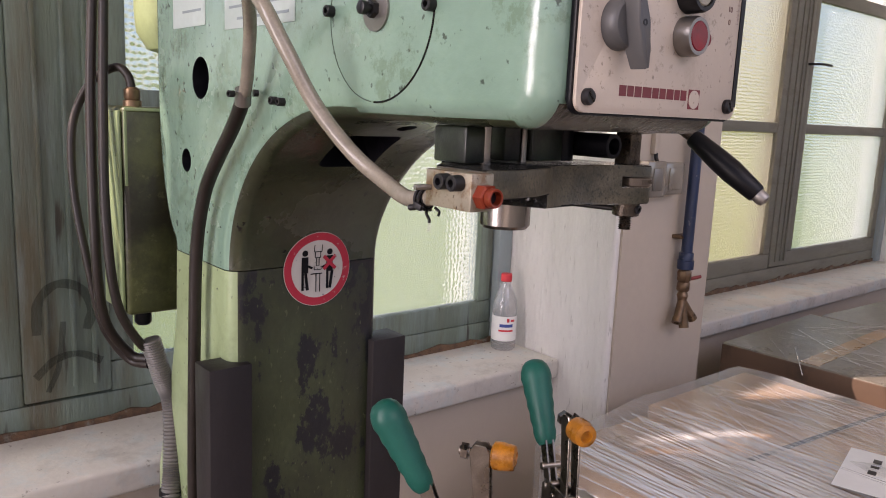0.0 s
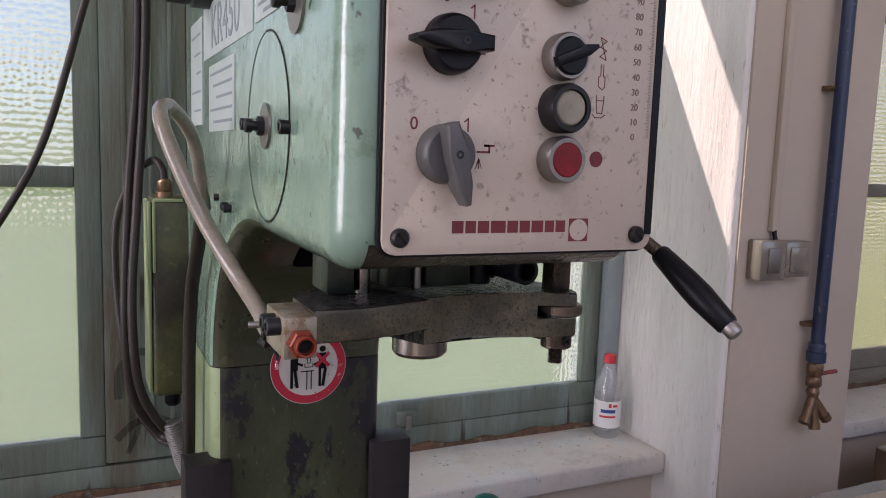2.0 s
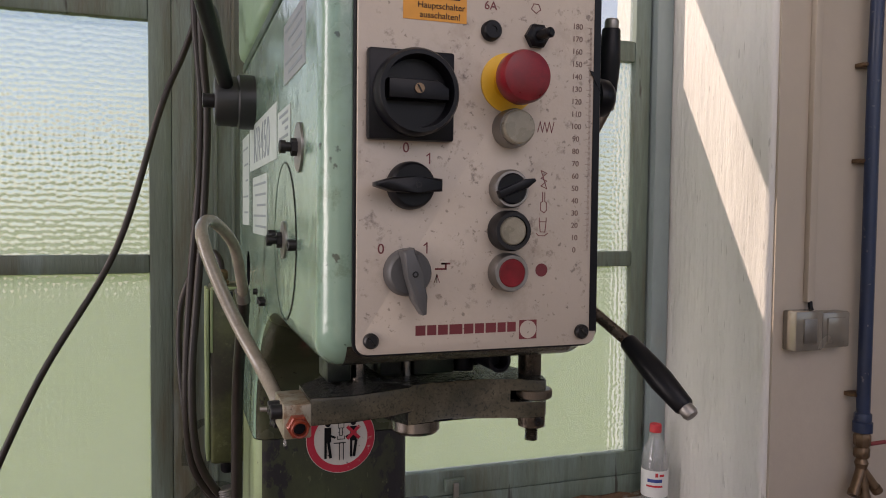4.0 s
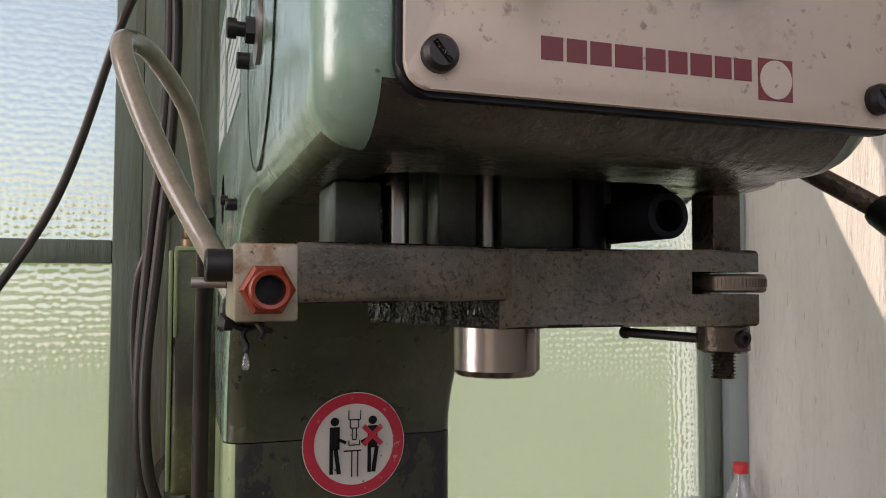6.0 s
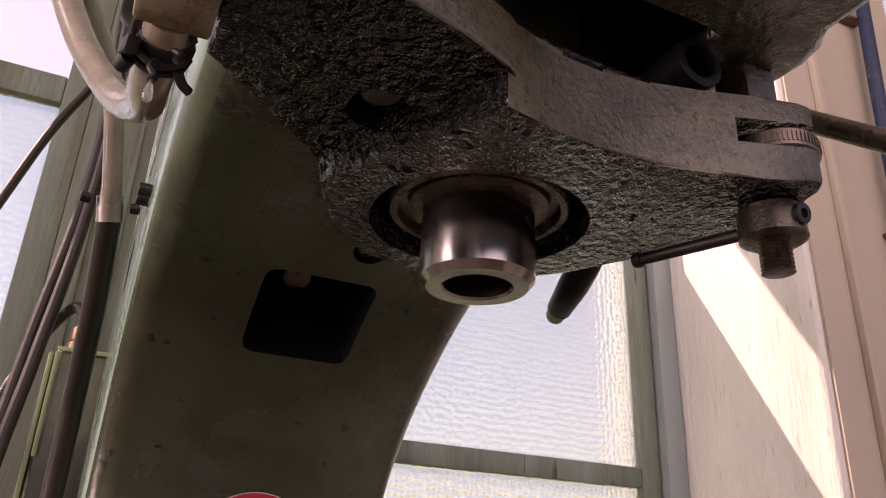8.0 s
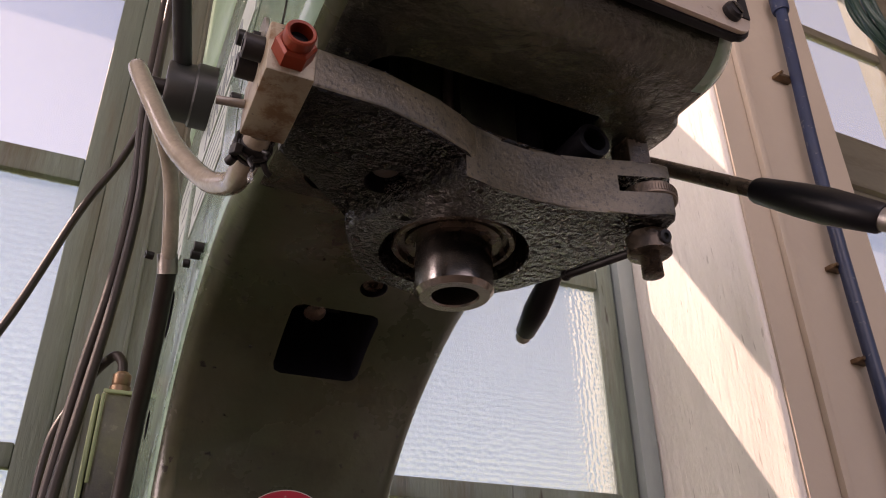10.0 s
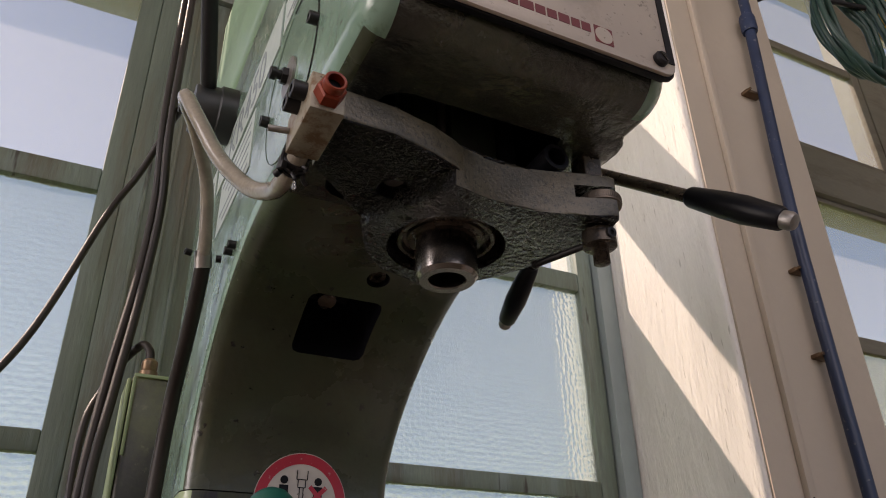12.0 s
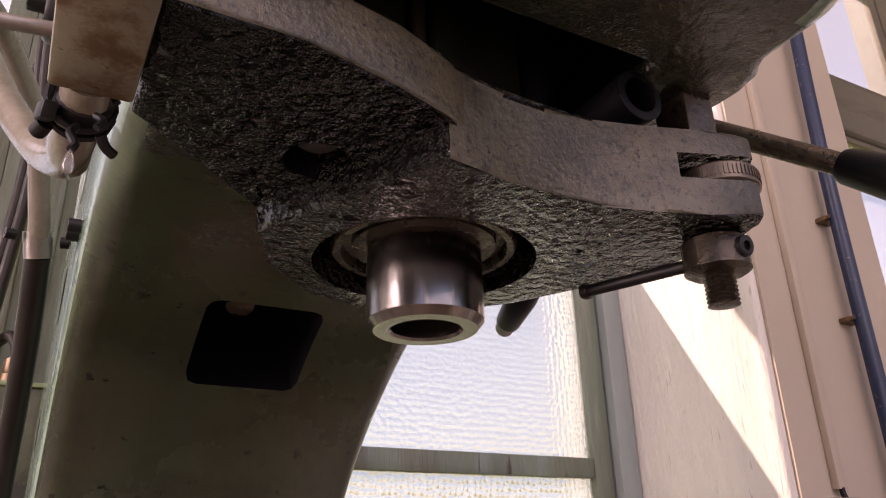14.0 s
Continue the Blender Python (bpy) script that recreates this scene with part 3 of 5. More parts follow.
def rounded_slab(outline, lo, hi, r, seg):
    """Extrudes a (y, z) outline along x with evenly rounded rims, ring by ring."""
    pts = [Vector(p) for p in outline]
    n = len(pts)
    turn = 1 if sum(pts[k].x * pts[(k + 1) % n].y - pts[(k + 1) % n].x * pts[k].y for k in range(n)) > 0 else -1
    inward = []
    for k in range(n):
        a, b = (pts[k] - pts[k - 1]).normalized(), (pts[(k + 1) % n] - pts[k]).normalized()
        na, nb = Vector((-a.y, a.x)) * turn, Vector((-b.y, b.x)) * turn
        m = (na + nb).normalized()
        inward.append(m / max(0.5, m.dot(na)))
    bm = bmesh.new()
    steps = [math.pi / 2 * k / seg for k in range(seg + 1)]
    levels = [(lo + r * (1 - math.sin(t)), r * (1 - math.cos(t))) for t in reversed(steps)] + [(hi - r * (1 - math.sin(t)), r * (1 - math.cos(t))) for t in steps]
    rings = [[bm.verts.new((x, p.x + m.x * d, p.y + m.y * d)) for p, m in zip(pts, inward)] for x, d in levels]
    bm.faces.new(rings[0])
    bm.faces.new(rings[-1])
    for u, v in zip(rings, rings[1:]):
        for k in range(n):
            bm.faces.new((u[k], u[(k + 1) % n], v[(k + 1) % n], v[k]))
    bmesh.ops.recalc_face_normals(bm, faces=bm.faces)
    return bm


def body_bm():
    prof = [(0.06, 1.4761)] + ellipse(0.03, 1.5061, 0.03, 0.03, -90, -180, 8) + [(0.0, 1.812), (0.72, 1.812), (0.72, 1.52)] + ellipse(0.645, 1.50, 0.075, 0.21, 0, -75, 8)[1:] + \
        [(0.67, 1.2), (0.70, 1.08), (0.75, 0.95), (0.78, 0.0), (0.48, 0.0)] + ellipse(0.25, 1.29, 0.23, 0.187, 0, 89, 22) + [(0.224, 1.4766), (0.1, 1.476)]
    bm = rounded_slab(prof, -0.122, 0.108, 0.02, 6)
    for v in bm.verts:
        if v.co.x > 0.05 and v.co.y > 0.2:
            f = max(0.0, min(1.0, (1.46 - v.co.z) / 0.17))
            v.co.x -= 0.016 * f * f * (3 - 2 * f)
    return bm


bm = body_bm()
bmesh.ops.bisect_plane(bm, geom=bm.verts[:] + bm.edges[:] + bm.faces[:], plane_co=(0, 0, 1.2905), plane_no=(0, 0, 1), clear_inner=True)
bmesh.ops.holes_fill(bm, edges=[e for e in bm.edges if e.is_boundary])
head = part("head_casting", bm, M_GREEN, DP)
b_ = box(-0.045, 0.031, -0.037, 0.037, -0.03, 0.1, 0.008)
placed(b_, Matrix(((1, 0, 0, 0), (0, 0.86, 0.51, 0.386), (0, -0.51, 0.86, 1.437), (0, 0, 0, 1))))
cut(head, [b_, rod((-0.2, 0.562, 1.514), (-0.07, 0.562, 1.514), 0.025, 28), rod((-0.2, 0.61, 1.412), (-0.07, 0.61, 1.412), 0.015, 24),
           box(-0.085, 0.074, 0.07, 0.215, 1.40, 1.56, 0.02, 3), rod((0.012, 0.3165, 1.44), (0.012, 0.3282, 1.481), 0.0115, 24)])


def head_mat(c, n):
    """0 paint, 1 grimy shaded throat, 2 oily shaded underside, 3 openings painted shade-black."""
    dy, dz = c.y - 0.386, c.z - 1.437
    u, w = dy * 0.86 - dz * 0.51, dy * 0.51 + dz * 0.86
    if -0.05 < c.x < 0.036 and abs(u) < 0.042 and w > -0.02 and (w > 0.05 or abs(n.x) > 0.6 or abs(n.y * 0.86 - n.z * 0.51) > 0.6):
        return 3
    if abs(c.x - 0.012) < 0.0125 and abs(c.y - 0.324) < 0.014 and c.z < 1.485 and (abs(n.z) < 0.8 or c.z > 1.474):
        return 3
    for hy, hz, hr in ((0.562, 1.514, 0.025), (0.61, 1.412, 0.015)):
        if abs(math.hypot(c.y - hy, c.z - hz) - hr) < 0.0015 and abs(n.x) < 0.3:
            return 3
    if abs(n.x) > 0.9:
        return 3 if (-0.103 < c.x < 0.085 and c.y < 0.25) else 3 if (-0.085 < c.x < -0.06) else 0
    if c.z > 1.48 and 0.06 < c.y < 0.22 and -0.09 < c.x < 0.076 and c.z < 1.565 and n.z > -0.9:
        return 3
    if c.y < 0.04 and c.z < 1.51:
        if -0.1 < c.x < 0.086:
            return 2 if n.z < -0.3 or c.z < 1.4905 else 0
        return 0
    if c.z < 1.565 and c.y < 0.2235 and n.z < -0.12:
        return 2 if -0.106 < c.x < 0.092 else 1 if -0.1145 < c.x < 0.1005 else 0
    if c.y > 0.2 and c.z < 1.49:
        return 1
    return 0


# Darker materials by face direction carry shade as well as grime.
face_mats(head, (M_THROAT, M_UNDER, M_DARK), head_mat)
bm = body_bm()
bmesh.ops.bisect_plane(bm, geom=bm.verts[:] + bm.edges[:] + bm.faces[:], plane_co=(0, 0, 1.2893), plane_no=(0, 0, 1), clear_outer=True)
bmesh.ops.holes_fill(bm, edges=[e for e in bm.edges if e.is_boundary])
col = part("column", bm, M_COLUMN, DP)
# Left side gets the lit colour, other faces the shaded one.
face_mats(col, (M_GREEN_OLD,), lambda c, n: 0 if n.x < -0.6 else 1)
for xa, xb in ((-0.154, -0.1), (0.076, 0.13)):
    part("guide_rail", box(xa, xb, 0.468, 0.512, 0.05, 1.178, 0.0015), M_RAIL, DP)
part("hood", box(-0.122, 0.108, 0.004, 0.74, 1.826, 2.12, 0.02, 3), M_HOOD, DP)
part("hood_gasket", box(-0.117, 0.103, 0.006, 0.715, 1.8122, 1.8258, 0.003), M_GASKET, DP)
# dark bolt inside the throat opening and screw above it
part("throat_bolt", lathe([(0.0095, 0), (0.0095, 0.012), (0.006, 0.0135)], (-0.018, 0.395, 1.476), (0, -0.51, -0.86), 20), M_OILDARK, DP)
part("throat_screw", lathe([(0.0085, 0), (0.0085, 0.006), (0.0045, 0.006), (0.0045, 0.002)], (0.012, 0.3275, 1.4765), (0, -0.27, -0.96), 20), M_OILDARK, DP)

# control panel
PF = -0.008
rim = [(-0.0995, 1.81)] + [(-0.0895 - 0.01 * math.cos(radians(a)), 1.4975 - 0.0098 * math.sin(radians(a))) for a in range(0, 91, 15)] + \
    [(0.0915 + 0.0115 * math.sin(radians(a)), 1.4985 - 0.0108 * math.cos(radians(a))) for a in range(0, 91, 15)] + [(0.103, 1.81)]
part("panel_gasket", prism(rim, -0.005, -0.0005, "y", 0.001, 1), M_BLACK, DP)
outl = [(-0.0975, 1.81)] + [(-0.0895 - 0.008 * math.cos(radians(a)), 1.4975 - 0.008 * math.sin(radians(a))) for a in range(0, 91, 15)] + \
    [(0.0915 + 0.009 * math.sin(radians(a)), 1.4985 - 0.009 * math.cos(radians(a))) for a in range(0, 91, 15)] + [(0.1005, 1.81)]
panel = part("control_panel", prism(outl, PF, -0.0052, "y", 0.0006, 2), M_PANEL, DP, "scratched ivory control panel with oil stains")


def sub(name, bm, m, label=""):
    return part(name, bm, m, panel, label, kind="stuff" if name == "symbol" else "")


def slot_screw(x, z, r=0.0058):
    bm = lathe([(r, 0), (r, 0.003), (r * 0.75, 0.0048)], (x, PF, z), (0, -1, 0), 20)
    sub("screw", bm, M_BLACKOX)
    sub("screw_slot", placed(box(-r * 0.7, r * 0.7, -0.0006, 0.0006, -0.0007, 0.0007), pose(x, PF - 0.0048, z, 0, 50, 0)), M_OIL)


for x in (-0.087, 0.087):
    slot_screw(x, 1.5)


def bezel(x, z, r, h, m, cap=None, cap_r=0.0, cap_h=0.0, name="push_button"):
    sub(name, lathe([(r, 0), (r, h * 0.8), (r * 0.92, h), (r * 0.74, h), (r * 0.72, h * 0.85)], (x, PF, z), (0, -1, 0), 36), m)
    if cap:
        sub("button_cap", lathe([(cap_r, h * 0.5), (cap_r, cap_h), (cap_r * 0.9, cap_h + 0.001)], (x, PF, z), (0, -1, 0), 36), cap)


bezel(0.02, 1.549, 0.0148, 0.013, M_STEEL_DULL, M_RED, 0.0112, 0.0125)
bezel(0.02, 1.581, 0.0155, 0.015, M_BLACKOX, M_IVORY, 0.0108, 0.0135)
bezel(0.022, 1.659, 0.0148, 0.013, M_STEEL_DULL, M_IVORY, 0.0128, 0.018, "signal_lamp")
bezel(0.02, 1.613, 0.0148, 0.011, M_STEEL_DULL, M_BLACK, 0.0118, 0.012, "selector_switch")
sub("selector_lever", placed(prism([(-0.013, 0.003), (0.011, 0.0036), (0.019, 0.0012), (0.019, -0.0012), (0.011, -0.0036), (-0.013, -0.003)], -0.008, 0.002, "z", 0.001, 2),
                             pose(0.02, PF - 0.014, 1.613, 90, 0, 0) @ pose(0, 0, 0, 0, 0, 22)), M_BLACK)
# main isolator
sub("switch_plate", box(-0.0915, -0.0265, PF - 0.009, PF, 1.6465, 1.7115, 0.002), M_BLACK)
sub("switch_ring", lathe([(0.031, 0.009), (0.031, 0.02), (0.029, 0.024), (0.026, 0.024), (0.0245, 0.011)], (-0.058, PF, 1.680), (0, -1, 0), 48), M_BLACK)
sub("switch_handle", placed(prism([(-0.022, 0.0075), (0.014, 0.0075), (0.023, 0.002), (0.023, -0.0065), (-0.022, -0.0065)], 0.009, 0.022, "z", 0.0015, 2), pose(-0.058, PF, 1.681, 90, 0, 0)), M_BLACK)
sub("switch_screw", lathe([(0.0036, 0.021), (0.0036, 0.0235)], (-0.058, PF, 1.682), (0, -1, 0), 16), M_BRASS)
sub("screw_slot", placed(box(-0.003, 0.003, -0.0004, 0.0004, -0.0005, 0.0005), pose(-0.058, PF - 0.0236, 1.682, 0, 60, 0)), M_BLACK)


def rotary(x, z, r, m, ang, name):
    sub(name, lathe([(r * 1.02, 0), (r, 0.006), (r * 0.92, 0.011), (r * 0.85, 0.012)], (x, PF, z), (0, -1, 0), 40), m)
    o = [(-r * 1.05, 0.0045), (0.0, 0.0058), (r * 1.05, 0.0052), (r * 1.75, 0.0014), (r * 1.75, -0.0014), (r * 1.05, -0.0052), (0.0, -0.0058), (-r * 1.05, -0.0045)]
    sub("rotary_lever", placed(prism(o, 0.008, 0.023, "z", 0.002, 2), pose(x, PF, z, 90, 0, 0) @ pose(0, 0, 0, 0, 0, ang)), m)
    sub("lever_pin", lathe([(0.0024, 0.02), (0.0024, 0.0233), (0.0012, 0.0233), (0.001, 0.022)], (x, PF, z), (0, -1, 0), 12), M_BLACKOX)


rotary(-0.058, 1.614, 0.0175, M_BLACK, 180, "speed_switch")
rotary(-0.06, 1.55, 0.0175, M_GREYPL, -75, "coolant_switch")
# emergency stop
sub("yellow_collar", lathe([(0.0225, 0), (0.0225, 0.0015), (0.02, 0.002)], (0.02, PF, 1.694), (0, -1, 0), 48), M_YELLOW)
sub("stop_stem", lathe([(0.0125, 0.002), (0.0125, 0.018), (0.016, 0.02)], (0.02, PF, 1.694), (0, -1, 0), 36), M_YELLOW)
sub("emergency_stop", lathe([(0.017, 0.018), (0.0195, 0.022), (0.0195, 0.032), (0.018, 0.036), (0.012, 0.0375)], (0.02, PF, 1.694), (0, -1, 0), 48), M_RED, "dull red mushroom button")
sub("fuse_cap", lathe([(0.0078, 0), (0.0075, 0.005), (0.0062, 0.0065), (0.003, 0.0065), (0.003, 0.0055)], (0.005, PF, 1.732), (0, -1, 0), 24), M_BLACK)
sub("toggle_nut", lathe([(0.0098, 0), (0.0098, 0.005), (0.007, 0.007)], (0.043, PF, 1.731), (0, -1, 0), 6), M_BLACK)
sub("toggle_lever", rod((0.043, PF - 0.005, 1.731), (0.047, PF - 0.02, 1.731), 0.004, 16, 0.0015), M_BLACK)
# print
for s, x, z, sz in (("0", -0.061, 1.6415, 0.0105), ("2", -0.0365, 1.613, 0.0105), ("0", -0.0795, 1.567, 0.0105), ("6A", 0.005, 1.751, 0.009)):
    text("print", s, sz, front(x, z, PF - 0.0002), M_PRINT, panel)
ticks = bmesh.new()
for k in range(0, 181):
    z = 1.5655 + k * 0.00098
    w = 0.0042 if k % 10 == 0 else 0.003 if k % 5 == 0 else 0.0018
    box(0.0925 - w, 0.0925, PF - 0.0003, PF, z - 0.00011, z + 0.00011, bm=ticks)
    if k % 10 == 0:
        text("scale_number", str(k), 0.0062, front(0.0795, z, PF - 0.0002), M_SCALE, panel)
part("scale_ticks", ticks, M_SCALE, panel, smooth=False, kind="stuff")
# maker's word and emblem as plain shapes
wx = -0.0525
for w in (0.0078, 0.0072, 0.0078, 0.0104, 0.0076, 0.0074, 0.0086, 0.0068, 0.0072):
    sub("word_block", box(wx, wx + w, PF - 0.0003, PF, 1.5022, 1.5098), M_PRINT)
    wx += w + 0.0014
em = prism([(0.0325, 1.496), (0.0475, 1.496), (0.0475, 1.511), (0.0325, 1.511)], PF - 0.0003, PF, "y")
sub("emblem", em, M_PRINT)
sub("emblem_disc", lathe([(0.007, 0), (0.007, 0.0006)], (0.04, PF, 1.5035), (0, -1, 0), 32), M_PANEL)
sub("red_dot", lathe([(0.0052, 0), (0.0052, 0.0003), (0.0042, 0.0003), (0.0042, 0.0001)], (0.051, PF, 1.55), (0, -1, 0), 24), M_PRINT)
sub("red_dot", lathe([(0.003, 0), (0.003, 0.0003)], (0.051, PF, 1.55), (0, -1, 0), 24), M_PRINT)


def stroke(pts, w=0.0006):
    bm = bmesh.new()
    for (x0, z0), (x1, z1) in zip(pts, pts[1:]):
        d = Vector((x1 - x0, 0, z1 - z0))
        L_ = d.length
        b2 = box(-L_ / 2 - w / 2, L_ / 2 + w / 2, -0.0002, 0.0002, -w / 2, w / 2)
        placed(b2, Matrix.Translation(((x0 + x1) / 2, PF, (z0 + z1) / 2)) @ Matrix.Rotation(-math.atan2(z1 - z0, x1 - x0), 4, "Y"))
        me = bpy.data.meshes.new("s")
        b2.to_mesh(me)
        b2.free()
        bm.from_mesh(me)
        bpy.data.meshes.remove(me)
    return bm


for x, z in ((-0.043, 1.6345), (-0.0445, 1.568)):
    sub("print", stroke([(x - 0.0018, z + 0.0018), (x + 0.0004, z + 0.0036), (x + 0.0004, z - 0.0038)], 0.0009), M_PRINT)
sub("symbol", stroke([(0.046 + 0.002 * k, 1.662 + (0.004 if k % 2 else -0.004)) for k in range(8)]), M_PRINT)
sub("symbol", stroke([(0.0495, 1.628), (0.0545, 1.626), (0.0495, 1.622), (0.0545, 1.620), (0.0495, 1.616), (0.0545, 1.614), (0.0495, 1.628)]), M_PRINT)
sub("symbol", stroke([(0.051, 1.611), (0.051, 1.604), (0.0495, 1.603), (0.0495, 1.597), (0.0525, 1.595), (0.0545, 1.597), (0.0545, 1.603), (0.053, 1.604), (0.053, 1.611)]), M_PRINT)
sub("symbol", stroke([(0.0485, 1.591), (0.0485, 1.588), (0.0545, 1.588), (0.0545, 1.591), (0.0545, 1.588), (0.0535, 1.58), (0.0495, 1.58), (0.0485, 1.588)]), M_PRINT)
sub("symbol", stroke([(0.046, 1.579), (0.048, 1.577), (0.053, 1.577), (0.056, 1.579)]), M_PRINT)
sub("symbol", stroke([(-0.037, 1.552), (-0.029, 1.552), (-0.029, 1.556), (-0.032, 1.556), (-0.026, 1.556)], 0.0014), M_PRINT)
sub("symbol", stroke([(-0.036, 1.548), (-0.038, 1.542), (-0.036, 1.548), (-0.036, 1.542), (-0.036, 1.548), (-0.034, 1.542)], 0.0005), M_PRINT)
sub("symbol", stroke([(0.039, 1.752), (0.041, 1.756), (0.045, 1.756), (0.047, 1.752), (0.043, 1.749), (0.039, 1.752)]), M_PRINT)
wl = sub("warning_label", box(-0.064, -0.0145, PF - 0.0004, PF, 1.7355, 1.772), M_ORANGE, "small orange warning label with black print")
text("label_print", "Hauptschalter", 0.0066, front(-0.0345, 1.7465, PF - 0.0006), M_BLACK, panel)
text("label_print", "ausschalten!", 0.0066, front(-0.0355, 1.7395, PF - 0.0006), M_BLACK, panel)
sub("label_bar", box(-0.05, -0.02, PF - 0.0007, PF - 0.0002, 1.752, 1.7555), M_BLACK)
sub("scale_edge", box(0.0945, 0.1002, PF - 0.0008, PF + 0.001, 1.5, 1.81), M_BLACK)
sub("scale_pointer", prism([(0.0905, 1.7085), (0.0995, 1.706), (0.0995, 1.693)], PF - 0.0016, PF - 0.0009, "y"), M_BLACK)

# side face: cover disc, studs, plates
arc = []
cy, cz, cr = 0.19, 1.566, 0.0745
for a in range(-92, 96, 4):
    arc.append((-0.1222, cy - cr * math.cos(radians(a)), cz + cr * math.sin(radians(a))))
part("cover_groove", tube(arc, 0.0009, 6, 2), M_OIL, DP)
part("cover_groove", tube([(-0.1222, cy + cr * math.cos(radians(a)), cz + cr * math.sin(radians(a))) for a in range(-84, 86, 6)], 0.0004, 6, 2), M_GASKET, DP)


def stud(y, z, r=0.018):
    w = part("stud_washer", lathe([(r, 0), (r, 0.002), (r * 0.6, 0.0026)], (-0.1222, y, z), (-1, 0, 0), 28), M_STEEL_DULL, DP)
    part("stud_nut", lathe([(0.0075, 0.0026), (0.0075, 0.0075)], (-0.1222, y, z), (-1, 0, 0), 6), M_BLACKOX, w)
    part("stud_end", lathe([(0.004, 0.0075), (0.004, 0.012), (0.0056, 0.012), (0.0056, 0.0165), (0.0045, 0.0172)], (-0.1222, y, z), (-1, 0, 0), 16), M_BLACKOX, w)


stud(0.192, 1.567)
stud(0.098, 1.648, 0.021)


def cap_screw(p, axis, r=0.0048, h=0.006, name="cap_screw", parent=None, m=None):
    return part(name, lathe([(r, 0), (r, h), (r * 0.9, h * 1.06), (r * 0.5, h * 1.06), (r * 0.48, h * 0.5)], p, axis, 18), m or M_BLACKOX, parent or DP)


for y, z in ((0.118, 1.565), (0.262, 1.57), (0.352, 1.489), (0.368, 1.49)):
    cap_screw((-0.1222, y, z), (-1, 0, 0), 0.0052 if y < 0.3 else 0.0042, 0.007)
for (y0, y1, z0, z1, m, nm) in ((0.245, 0.53, 1.648, 1.706, M_LABEL, "type_plate"), (0.33, 0.49, 1.566, 1.638, M_LABEL, "paper_label"),
                                (0.545, 0.645, 1.575, 1.702, M_LABEL, "paper_label"), (0.15, 0.235, 1.652, 1.692, M_LABEL, "paper_label"), (0.07, 0.192, 1.713, 1.768, M_ALU, "rating_plate")):
    pl = part(nm, box(-0.1228, -0.1219, y0, y1, z0, z1), m, DP)
    if nm == "type_plate":
        text("type_print", "KR450", 0.062, side((y0 + y1) / 2, (z0 + z1) / 2 - 0.002, -0.123), M_PRINTGREY, pl)
    else:
        n = 5
        for k in range(n):
            zz = z1 - (k + 0.8) * (z1 - z0) / (n + 0.6)
            part("print_bar", box(-0.1231, -0.1227, y0 + 0.012, y1 - 0.012 - 0.02 * (k % 3), zz - 0.0014, zz + 0.0014), M_PRINTGREY, pl)

# motor hanging behind the head
mt = part("motor", lathe([(0.05, 0), (0.072, 0.006), (0.087, 0.03), (0.09, 0.06), (0.09, 0.4)], (-0.012, 0.845, 1.555), (0, 0, 1), 40), M_MOTOR, DP, "yellow-green electric motor behind the head")
part("motor_bracket", box(-0.08, 0.06, 0.715, 0.78, 1.60, 1.78, 0.006), M_GREEN, DP)

# boom collar and pole on the side
cl = part("boom_collar", lathe([(0.035, 0), (0.035, 0.02), (0.032, 0.022), (0.032, 0.046), (0.029, 0.05)], (-0.1215, 0.485, 1.736), (-1, 0, 0), 36), M_COLLAR, DP, "dark grey-green pole clamp collar")
cap_screw((-0.1715, 0.485, 1.736), (-1, 0, 0), 0.009, 0.014, "collar_screw", cl)
part("boom_pole", rod((-0.153, 0.485, 1.743), (-0.153 - 0.14, 0.485 - 0.58, 1.743 + 0.29), 0.0095), M_BLACKOX, DP, "slim black steel pole")

# coolant hose and pipe
part("coolant_hose", tube([(-0.1333, 0.094, 1.423), (-0.1337, 0.104, 1.42), (-0.135, 0.125, 1.4185), (-0.136, 0.153, 1.428), (-0.146, 0.187, 1.449), (-0.165, 0.216, 1.487), (-0.184, 0.233, 1.532), (-0.195, 0.252, 1.567), (-0.192, 0.282, 1.582), (-0.179, 0.312, 1.581), (-0.157, 0.355, 1.555), (-0.146, 0.385, 1.51), (-0.144, 0.397, 1.494)], 0.0066, 14, 8), M_HOSE, DP, "grey translucent coolant hose")
part("hose_clamp", rod((-0.145, 0.396, 1.5), (-0.142, 0.403, 1.485), 0.0085, 20), M_STEEL_DULL, DP)
cap_screw((-0.156, 0.395, 1.495), (-1, -0.2, 0), 0.0035, 0.006, "clamp_screw")
cap_screw((-0.131, 0.402, 1.497), (1, -0.2, 0), 0.0038, 0.005, "clamp_screw")
part("coolant_pipe", tube([(-0.1425, 0.403, 1.487), (-0.141, 0.43, 1.46), (-0.14, 0.47, 1.425), (-0.14, 0.51, 1.38), (-0.14, 0.536, 1.31), (-0.14, 0.546, 1.2), (-0.14, 0.556, 1.0), (-0.14, 0.56, 0.7)], 0.0078, 14, 6), M_RUBBER, DP, "dark oily coolant pipe")
wire = part("worm_clamp", rod((-0.1337, 0.106, 1.4195), (-0.1331, 0.1, 1.4216), 0.0078, 24, 0.0008), M_BLACKOX, DP, "oily black worm-drive hose clamp")
part("clamp_housing", placed(box(-0.002, 0.002, -0.004, 0.004, -0.0026, 0.0026, 0.0008), pose(-0.1422, 0.101, 1.415, 20, 0, 15)), M_BLACKOX, wire)
